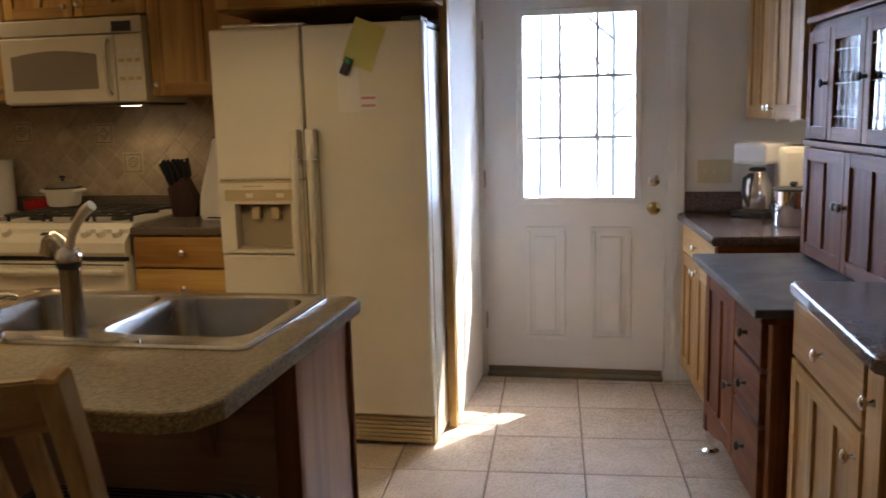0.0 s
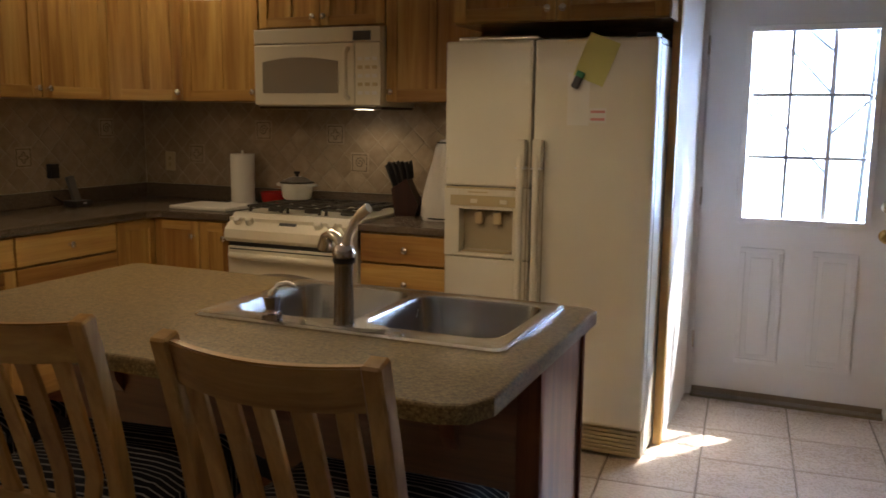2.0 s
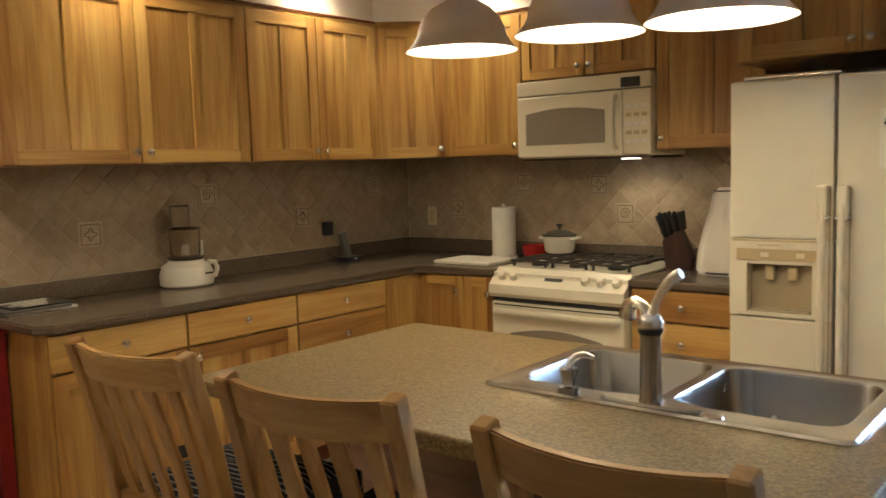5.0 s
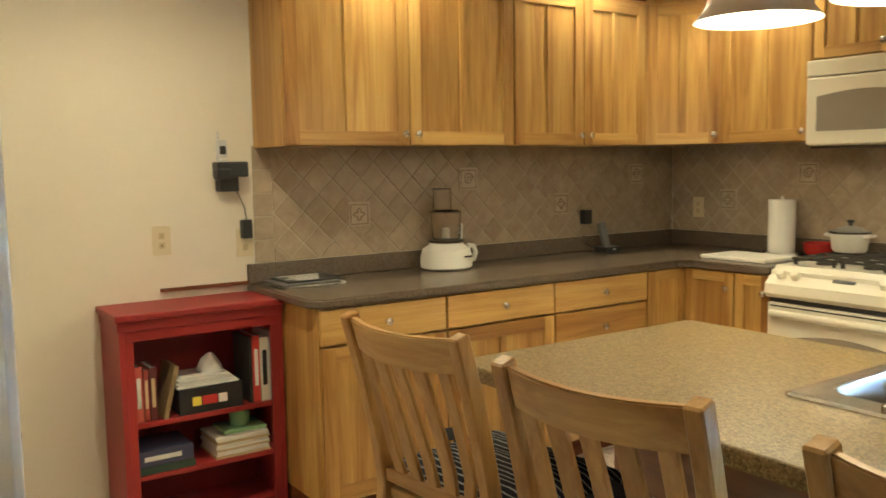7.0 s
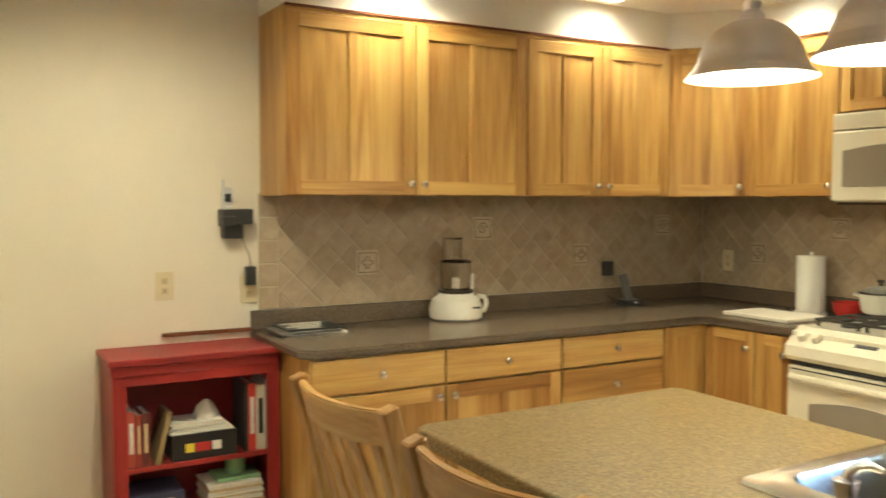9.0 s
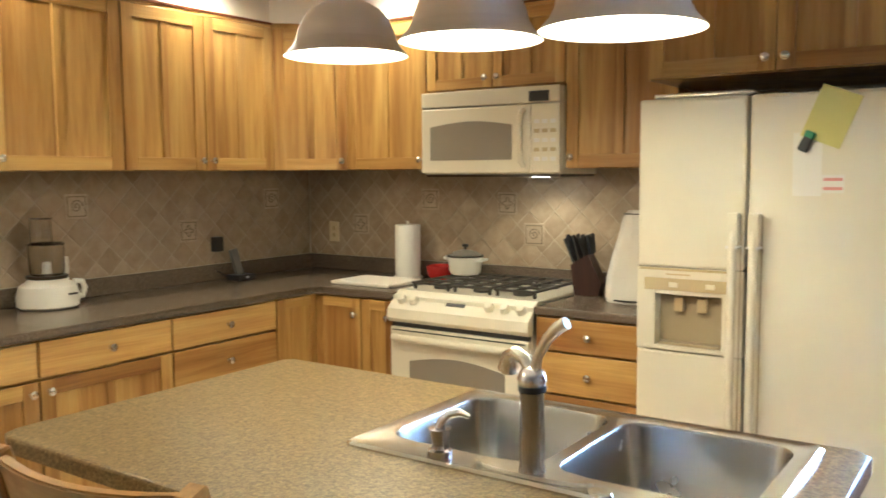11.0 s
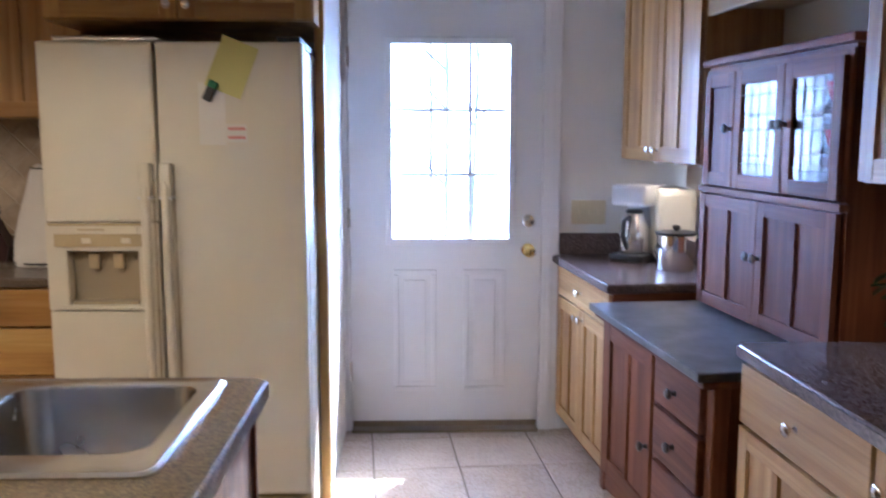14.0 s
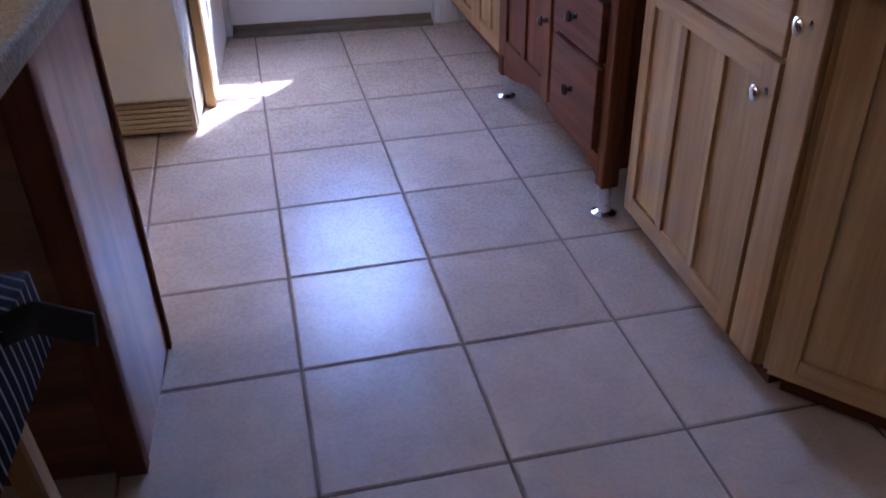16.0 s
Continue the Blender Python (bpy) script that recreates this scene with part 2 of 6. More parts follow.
def prism(bm, poly, z0, z1, bevel=0.0, seg=2):
    a = [bm.verts.new((x, y, z0)) for x, y in poly]
    b = [bm.verts.new((x, y, z1)) for x, y in poly]
    n = len(poly)
    bm.faces.new(a[::-1])
    top = bm.faces.new(b)
    for i in range(n):
        bm.faces.new((a[i], a[(i + 1) % n], b[(i + 1) % n], b[i]))
    if bevel:
        bot = [e for e in bm.edges if e.verts[0] in a and e.verts[1] in a]
        bmesh.ops.bevel(bm, geom=list(top.edges) + bot, offset=bevel, segments=seg, affect="EDGES")
    return bm


def lathe(bm, prof, seg=24, m=None, close=True):
    """Turns a profile of (radius, height) about z."""
    rings = []
    for r, z in prof:
        if r < 1e-5:
            rings.append([bm.verts.new((0, 0, z))])
        else:
            rings.append([bm.verts.new((r * math.cos(2 * math.pi * i / seg), r * math.sin(2 * math.pi * i / seg), z)) for i in range(seg)])
    for a, b in zip(rings, rings[1:]):
        for i in range(seg):
            j = (i + 1) % seg
            q = [a[i % len(a)], a[j % len(a)], b[j % len(b)], b[i % len(b)]]
            q = [p for k, p in enumerate(q) if p not in q[:k]]
            if len(q) > 2:
                bm.faces.new(q)
    if m is not None:
        bmesh.ops.transform(bm, matrix=m, verts=[v for r in rings for v in r])
    return bm


def tube(bm, pts, r, seg=10):
    """A round bar along points; r is one radius or one for each point."""
    pts = [Vector(p) for p in pts]
    rs = r if isinstance(r, (list, tuple)) else [r] * len(pts)
    rings, up = [], None
    for i, p in enumerate(pts):
        d = (pts[min(i + 1, len(pts) - 1)] - pts[max(i - 1, 0)]).normalized()
        if up is None:
            up = d.orthogonal().normalized()
        up = (up - d * up.dot(d)).normalized()
        side = d.cross(up)
        rings.append([bm.verts.new(p + rs[i] * (math.cos(a) * up + math.sin(a) * side)) for a in [2 * math.pi * k / seg for k in range(seg)]])
    for a, b in zip(rings, rings[1:]):
        for i in range(seg):
            bm.faces.new((a[i], a[(i + 1) % seg], b[(i + 1) % seg], b[i]))
    bm.faces.new(rings[0][::-1])
    bm.faces.new(rings[-1])
    return bm


def B(fn=None, *a, **k):
    bm = bmesh.new()
    if fn:
        fn(bm, *a, **k)
    return bm


def mesh_of(name, bm, mat, smooth=False):
    bmesh.ops.recalc_face_normals(bm, faces=bm.faces)
    me = bpy.data.meshes.new(name)
    bm.to_mesh(me)
    bm.free()
    me.materials.append(mat)
    if smooth:
        me.shade_smooth()
        me.set_sharp_from_angle(angle=radians(38))
    return me


def part(name, bm, mat, parent, label="", smooth=False):
    ob = new(name, mesh_of(name, bm, mat, smooth))
    ob.parent = parent
    return tagged(ob, label)


def thing(name, at, label, category, group="", rz=0.0):
    ob = new(name)
    ob.empty_display_size = 0.1
    ob.matrix_world = pose(*at, 0, 0, rz)
    return tagged(ob, label, category, group)


def solid(name, bm, mat, at, label, category, group="", rz=0.0, smooth=False, kind=""):
    ob = new(name, mesh_of(name, bm, mat, smooth))
    ob.matrix_world = pose(*at, 0, 0, rz)
    return tagged(ob, label, category, group, kind)


def struct(name, bm, mat, label, category="structure"):
    return solid(name, bm, mat, (0, 0, 0), label, category, kind="structure")


# ---- structure ----
X0, X1, Y0, YS, YD, CZ = -3.7, 1.33, -2.4, 3.8, 4.1, 2.45
XE = 2.1
# the outer face of the skewed east wall, at the north and the south end
E1, E2 = (EAST @ Vector((X1 + 0.115, YD, 0))).x, (EAST @ Vector((X1 + 0.115, Y0 - 0.35, 0))).x
PLAN = [(X0 - 0.1, Y0 - 0.1), (E2, Y0 - 0.1), (E1, YD + 0.1), (X0 - 0.1, YD + 0.1)]
floor = struct("floor", B(prism, PLAN, -0.15, -0.003), GROUT, "beige ceramic tile floor with brown grout lines", "floor")
struct("ceiling", B(prism, PLAN, CZ, CZ + 0.1), CEIL, "cream painted plaster ceiling with recessed lamps", "ceiling")
struct("wall_west", B(box, X0 - 0.12, X0, Y0, YS + 0.3, 0, CZ), WALL, "cream painted plain kitchen wall", "wall")
struct("wall_stove", B(box, X0, -0.36, YS, YS + 0.12, 0, CZ), WALL, "cream painted wall behind the stove", "wall")
bm = B(box, -0.36, -0.345, YD, YD + 0.12, 0, CZ)
box(bm, 0.60, E1, YD, YD + 0.12, 0, CZ)
box(bm, -0.345, 0.60, YD, YD + 0.12, 2.055, CZ)
struct("wall_north", bm, WALL_COOL, "pale painted wall around the back door", "wall")
struct("wall_east", B(box, X1, X1 + 0.12, Y0 - 0.4, YD - 0.08, 0, CZ - 0.002), WALL, "cream painted wall behind the hutch", "wall").matrix_world = EAST
struct("wall_south", B(box, X0, E2, Y0 - 0.12, Y0, 0, CZ), WALL, "cream painted far wall", "wall")
# partition with the inner door
PY = -0.135
bm = B(box, X0, -2.56, PY - 0.12, PY, 0, CZ)
box(bm, -2.56, -1.69, PY - 0.12, PY, 2.07, CZ)
box(bm, -1.77, -1.69, PY - 0.12, PY, 0, 2.07)
struct("wall_partition", bm, WALL, "cream painted partition wall with a doorway", "wall")
# soffit above the hanging cabinets
UX, UY, CX = -3.38, 3.47, -3.09
prism_bm = B(prism, [(X0, 1.11), (UX, 1.11), (UX, 3.19), (CX, UY), (-1.29, UY), (-1.29, 3.1), (-0.325, 3.1), (-0.325, YS), (X0, YS)], 2.27, CZ)
struct("soffit", prism_bm, CEIL, "cream soffit above the wall cabinets", "soffit")

# ---- back door ----
DULL_TAN = paint("worn_brown_strip", (0.22, 0.165, 0.09), 0.5, 0.15, 60, 0.1)
DX0, DX1, DH = -0.325, 0.580, 2.035
GX0, GX1, GZ0, GZ1 = -0.125, 0.43, 0.95, 1.86
door = tagged(new("door_1"), "white panelled back door with nine glass panes, closed", "door", kind="structure")
bm = B(box, DX0, GX0, YD - 0.01, YD + 0.035, 0.02, DH)
box(bm, GX1, DX1, YD - 0.01, YD + 0.035, 0.02, DH)
box(bm, GX0, GX1, YD - 0.01, YD + 0.035, 0.02, GZ0)
box(bm, GX0, GX1, YD - 0.01, YD + 0.035, GZ1, DH)
leaf = part("door_leaf", bm, WHITE, door)
bm = B(box, GX0 - 0.03, GX0 + 0.002, YD - 0.024, YD - 0.011, GZ0 - 0.03, GZ1 + 0.03, 0.004)
box(bm, GX1 - 0.002, GX1 + 0.03, YD - 0.024, YD - 0.011, GZ0 - 0.03, GZ1 + 0.03, 0.004)
box(bm, GX0, GX1, YD - 0.024, YD - 0.011, GZ0 - 0.03, GZ0 + 0.002, 0.004)
box(bm, GX0, GX1, YD - 0.024, YD - 0.011, GZ1 - 0.002, GZ1 + 0.03, 0.004)
part("glazing_frame", bm, WHITE, door)
pw, ph = (GX1 - GX0) / 3, (GZ1 - GZ0) / 3
for i in (1, 2):
    part("muntin", B(box, GX0 + i * pw - 0.009, GX0 + i * pw + 0.009, YD + 0.001, YD + 0.018, GZ0, GZ1), WHITE, door)
    for j in range(3):
        part("muntin", B(box, GX0 + j * pw + 0.009, GX0 + (j + 1) * pw - 0.009, YD + 0.0015, YD + 0.0175, GZ0 + i * ph - 0.0085, GZ0 + i * ph + 0.0085), WHITE, door)
for i in range(3):
    for j in range(3):
        p = part("pane", B(box, GX0 + i * pw + 0.009, GX0 + (i + 1) * pw - 0.009, YD + 0.01, YD + 0.014, GZ0 + j * ph + 0.007, GZ0 + (j + 1) * ph - 0.007), GLASS, door)
        p.visible_shadow = False
for x0, x1 in ((-0.12, 0.085), (0.215, 0.42)):
    bm = bmesh.new()
    for a in ((x0, x1, 0.20, 0.225), (x0, x1, 0.775, 0.80), (x0, x0 + 0.025, 0.225, 0.775), (x1 - 0.025, x1, 0.225, 0.775)):
        box(bm, a[0], a[1], YD - 0.019, YD - 0.0101, a[2], a[3], 0.004)
    box(bm, x0 + 0.05, x1 - 0.05, YD - 0.016, YD - 0.0101, 0.25, 0.75, 0.005)
    part("raised_panel", bm, WHITE, door)
for z in (1.035, 0.895):
    bm = B(lathe, [(0, 0), (0.032, 0), (0.032, 0.006), (0.012, 0.012), (0.012, 0.03), (0.028, 0.042), (0.03, 0.055), (0.02, 0.066), (0, 0.068)] if z < 1 else [(0, 0), (0.03, 0), (0.03, 0.01), (0.02, 0.018), (0, 0.02)], 20, pose(0.525, YD - 0.0105, z, 90))
    part("knob" if z < 1 else "deadbolt", bm, BRASS if z < 1 else NICKEL, door, smooth=True)
part("threshold", B(box, DX0, DX1, YD - 0.06, YD + 0.1, 0.002, 0.018, 0.004), DULL_TAN, door, "worn tan metal threshold")
part("door_sweep", B(box, DX0 + 0.003, DX1 - 0.003, YD - 0.018, YD - 0.0101, 0.022, 0.05, 0.002), DULL_TAN, door, "worn brown weather strip")
for z in (0.3, 1.05, 1.8):
    part("hinge", B(tube, [(DX0 - 0.004, YD - 0.017, z - 0.045), (DX0 - 0.004, YD - 0.017, z + 0.045)], 0.006), NICKEL, door)
trim = tagged(new("door_trim"), "white moulded casing around the back door", "trim", kind="structure")
part("jamb", B(box, -0.344, DX0 - 0.002, YD + 0.0, YD + 0.11, 0, 2.036), WHITE, trim)
part("head_jamb", B(box, -0.345, 0.60, YD + 0.0005, YD + 0.11, 2.037, 2.056), WHITE, trim)
part("jamb", B(box, DX1 + 0.002, 0.599, YD + 0.0, YD + 0.11, 0, 2.036), WHITE, trim)
for a, b in ((-0.42, -0.332), (0.588, 0.672)):
    bm = B(box, a, b, YD - 0.02, YD - 0.001, 0, 2.06, 0.005)
    box(bm, (a + b) / 2 - 0.012, (a + b) / 2 + 0.012, YD - 0.026, YD - 0.0195, 0, 2.06, 0.003)
    part("casing", bm, WHITE, trim)
part("head_casing", B(box, -0.42, 0.672, YD - 0.021, YD - 0.001, 2.061, 2.145, 0.005), WHITE, trim)
struct("baseboard", B(box, 0.673, 0.70, YD - 0.015, YD - 0.001, 0, 0.11, 0.004), WHITE, "white baseboard beside the back door", "baseboard")

# ---- inner door in the partition ----
d2 = tagged(new("door_2"), "white panelled inner door with papers pinned on it", "door", kind="structure")
part("door_leaf", B(box, -2.50, -1.785, PY - 0.065, PY - 0.03, 0.01, 2.04, 0.003), WHITE, d2)
for z0, z1 in ((0.2, 0.85), (1.0, 1.85)):
    for a, b in ((-2.40, -2.18), (-2.10, -1.88)):
        part("raised_panel", B(box, a, b, PY - 0.032, PY - 0.023, z0, z1, 0.006), WHITE, d2)
part("knob", B(lathe, [(0, 0), (0.03, 0), (0.03, 0.006), (0.012, 0.012), (0.012, 0.03), (0.028, 0.042), (0.03, 0.055), (0.02, 0.066), (0, 0.068)], 20, pose(-1.86, PY - 0.03, 0.955, -90)), BRASS, d2, "brass knob", True)
for z in (0.25, 1.10, 1.80):
    part("hinge", B(box, -2.515, -2.485, PY - 0.002, PY + 0.016, z - 0.045, z + 0.045, 0.002), BRASS, d2)
part("calendar", B(box, -2.12, -1.86, PY - 0.0225, PY - 0.017, 1.25, 1.62), PAPER, d2, "pinned paper calendar")
t2 = tagged(new("door_trim"), "white casing around the inner door", "trim", kind="structure")
part("casing", B(box, -2.60, -2.517, PY + 0.001, PY + 0.018, 0, 2.06, 0.004), WHITE, t2)
part("head_casing", B(box, -2.60, -1.70, PY + 0.001, PY + 0.018, 2.061, 2.15, 0.004), WHITE, t2)
part("casing", B(box, -1.78, -1.70, PY + 0.001, PY + 0.018, 0, 2.06, 0.004), WHITE, t2)


# ---- cabinets ----
def knob(parent, x, y, z, mat=NICKEL, ry=0):
    bm = B(lathe, [(0, 0), (0.009, 0), (0.006, 0.006), (0.006, 0.014), (0.015, 0.02), (0.016, 0.026), (0.010, 0.031), (0, 0.032)], 12, pose(x, y, z, 90))
    return part("knob", bm, mat, parent, smooth=True)


def cab_door(cab, x0, x1, z0, z1, woods, n=2, knob_at=None, knob_mat=None, rail=0.058, fill=None):
    """A framed door whose recessed field is cut by upright bars into n panels. Its face stands 19 mm before y = 0."""
    y0, y1 = -0.021, -0.002
    mid = rail * 0.62
    d = part("door", B(box, x0 + 0.002, x1 - 0.002, y1 - 0.004, y1, z0 + 0.002, z1 - 0.002), woods[2], cab)
    for a in (x0, x1 - rail):
        part("stile", B(box, a, a + rail, y0, y1 - 0.004, z0, z1, 0.002), woods[2], d)
    for a in (z0, z1 - rail):
        part("rail", B(box, x0 + rail, x1 - rail, y0 + 0.0004, y1 - 0.004, a, a + rail, 0.002), woods[0], d)
    w = (x1 - x0 - 2 * rail - (n - 1) * mid) / n
    for i in range(n):
        a = x0 + rail + i * (w + mid)
        part("panel", B(box, a - 0.002, a + w + 0.002, y0 + 0.009, y1 - 0.0041, z0 + rail - 0.002, z1 - rail + 0.002), fill or woods[2], d)
        if i:
            part("mullion", B(box, a - mid, a, y0 + 0.0006, y1, z0 + rail, z1 - rail, 0.002), woods[2], d)
    if knob_at:
        knob(d, knob_at[0], y0, knob_at[1], knob_mat or NICKEL)
    return d


def drawer(cab, x0, x1, z0, z1, woods, knobs=1, knob_mat=None, y=-0.021):
    d = part("drawer_front", B(box, x0, x1, y, -0.002, z0, z1, 0.004), woods[0], cab)
    for i in range(knobs):
        knob(d, x0 + (x1 - x0) * (i + 0.5) / knobs, y, (z0 + z1) / 2, knob_mat or NICKEL)
    return d


def carcass(cab, w, depth, z0, z1, woods, toe=0.0):
    bm = B(box, 0, w, 0, depth, z0, z1)
    b = part("body", bm, woods[2], cab)
    if toe:
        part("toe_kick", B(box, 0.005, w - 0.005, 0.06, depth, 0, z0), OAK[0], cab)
    return b


def base_cab(at, rz, w, label, woods=HICK, layout="door", doors=1, group="base cabinets", depth=0.60, n=2, km=None, side=1):
    c = thing("base_cabinet", at, label, "cabinet", group, rz)
    carcass(c, w, depth, 0.10, 0.868, woods, 0.1)
    g = 0.004
    if layout == "drawers":
        for z0, z1 in ((0.725, 0.86), (0.545, 0.715), (0.335, 0.535), (0.115, 0.325)):
            drawer(c, g, w - g, z0, z1, woods, 1, km)
    elif layout == "leaf":
        cab_door(c, g, w - g, 0.115, 0.86, woods, 1, (w - 0.035, 0.78) if side > 0 else ((0.035, 0.78) if side < 0 else None), km, 0.05)
    else:
        drawer(c, g, w - g, 0.725, 0.86, woods, 1, km)
        dw = (w - g) / doors
        for i in range(doors):
            x0, x1 = g / 2 + i * dw + g / 2, g / 2 + (i + 1) * dw - g / 2
            kx = (x1 - 0.03 if (i == 0 and doors > 1) or (doors == 1 and side > 0) else x0 + 0.03)
            cab_door(c, x0, x1, 0.115, 0.715, woods, n, (kx, 0.675), km)
    c.matrix_world = c.matrix_world @ Matrix.Diagonal((1, 1, 1.018, 1))
    return c


def wall_cab(at, rz, w, z0, z1, label, woods=HICK, doors=2, depth=0.315, group="wall cabinets", n=2, side=1, rail=0.058):
    c = thing("wall_cabinet", at, label, "cabinet", group, rz)
    carcass(c, w, depth, z0, z1, woods)
    dw = w / doors
    for i in range(doors):
        x0, x1 = i * dw + 0.003, (i + 1) * dw - 0.003
        kx = x1 - 0.03 if (doors > 1 and i == 0) or (doors == 1 and side > 0) else x0 + 0.03
        cab_door(c, x0, x1, z0 + 0.004, z1 - 0.03, woods, n, (kx, z0 + 0.05), None, rail)
    part("top_rail", B(box, 0, w, -0.012, -0.001, z1 - 0.027, z1, 0.002), woods[0], c)
    # on hickory units dark oak paints the shadow gap below the soffit
    part("crown_strip", B(box, 0, w, -0.02, -0.0125, z1 - 0.011, z1 - 0.0005), OAK[0] if woods is HICK else woods[0], c)
    return c


BX = -3.10
# west run
base_cab((BX, 1.10, 0), 90, 0.583, "hickory base cabinet with a drawer and door", layout="door", doors=1)
base_cab((BX, 1.685, 0), 90, 0.598, "hickory base cabinet with a strongly figured drawer", layout="door", doors=1, side=-1)
base_cab((BX, 2.285, 0), 90, 0.613, "hickory base unit with four drawers", layout="drawers")
base_cab((BX, 2.90, 0), 90, 0.288, "narrow hickory corner cabinet leaf", layout="leaf", side=0)
BY = 3.19
base_cab((BX + 0.023, BY, 0), 0, 0.30, "hickory corner cabinet leaf with a knob", layout="leaf", side=1)
base_cab((BX + 0.325, BY, 0), 0, 0.205, "narrow hickory cabinet beside the stove", layout="leaf", side=1)
base_cab((-1.806, BY, 0), 0, 0.50, "hickory drawer unit between stove and fridge", layout="drawers")
UZ0, UZ1 = 1.505, 2.268
wall_cab((UX, 1.11, 0), 90, 1.172, UZ0, UZ1, "double hickory wall cabinet with light streaky grain")
wall_cab((UX, 2.285, 0), 90, 0.90, UZ0, UZ1, "double hickory wall cabinet")
# diagonal corner cabinet
dl = math.hypot(CX - UX, UY - 3.19)
c = thing("wall_cabinet", (UX, 3.19, 0), "diagonal hickory corner wall cabinet", "cabinet", "wall cabinets", math.degrees(math.atan2(UY - 3.19, CX - UX)))
bm = B(prism, [(0.002, 0), (dl - 0.002, 0), (dl + 0.18, 0.18), (dl * 0.5, 0.5), (-0.18, 0.18)], UZ0, UZ1)
part("body", bm, HICK[2], c)
cab_door(c, 0.012, dl - 0.012, UZ0 + 0.004, UZ1 - 0.03, HICK, 2, (dl - 0.045, UZ0 + 0.05))
wall_cab((CX, UY, 0), 0, 0.52, UZ0, UZ1, "single hickory wall cabinet beside the microwave", doors=1)
wall_cab((-2.567, UY, 0), 0, 0.757, 1.885, UZ1, "short hickory cabinet above the microwave", rail=0.05)
wall_cab((-1.808, UY, 0), 0, 0.515, UZ0, UZ1, "single hickory wall cabinet above the knife block", doors=1, side=-1)
wall_cab((-1.29, 3.1, 0), 0, 0.925, 1.83, UZ1, "wide hickory cabinet above the fridge", depth=0.68)
struct("wall_return", B(box, -0.385, -0.356, 3.331, 4.0795, 0, CZ - 0.003), WALL_COOL, "pale painted wall return beside the fridge", "wall")
struct("trim_fridge_end", B(box, -0.385, -0.35, 3.28, 3.33, 0, CZ - 0.003, 0.003), HICK[2], "tall hickory end panel beside the fridge", "panel")

# worktop of the L-shaped run
CT = 0.92
ctr = thing("worktop", (0, 0, 0.885), "dark brown speckled laminate L-shaped worktop with upstand", "worktop")
poly = [(X0, 1.06), (-3.12, 1.06), (-3.065, 1.115), (-3.065, 3.10), (-3.01, 3.155), (-2.572, 3.155), (-2.572, YS), (X0, YS)]
part("slab", B(prism, poly, 0.0, CT - 0.885, 0.008, 3), CTR_TOP, ctr)
bm = B(box, X0, X0 + 0.02, 1.06, YS - 0.021, CT - 0.884, CT - 0.80, 0.004)
part("upstand", bm, CTR_TOP, ctr)
part("upstand", B(box, X0, -2.572, YS - 0.02, YS, CT - 0.884, CT - 0.80, 0.004), CTR_TOP, ctr)
part("upstand", B(box, -2.571, -1.809, YS - 0.02, YS, CT - 0.884, CT - 0.80, 0.004), CTR_TOP, ctr)
c2 = thing("worktop", (-1.81, 3.155, 0.885), "short dark laminate worktop beside the fridge", "worktop")
part("slab", B(box, 0.003, 0.505, 0, 0.645, 0, CT - 0.885, 0.008), CTR_TOP, c2)
part("upstand", B(box, 0.003, 0.505, 0.625, 0.645, CT - 0.884, CT - 0.80, 0.004), CTR_TOP, c2)


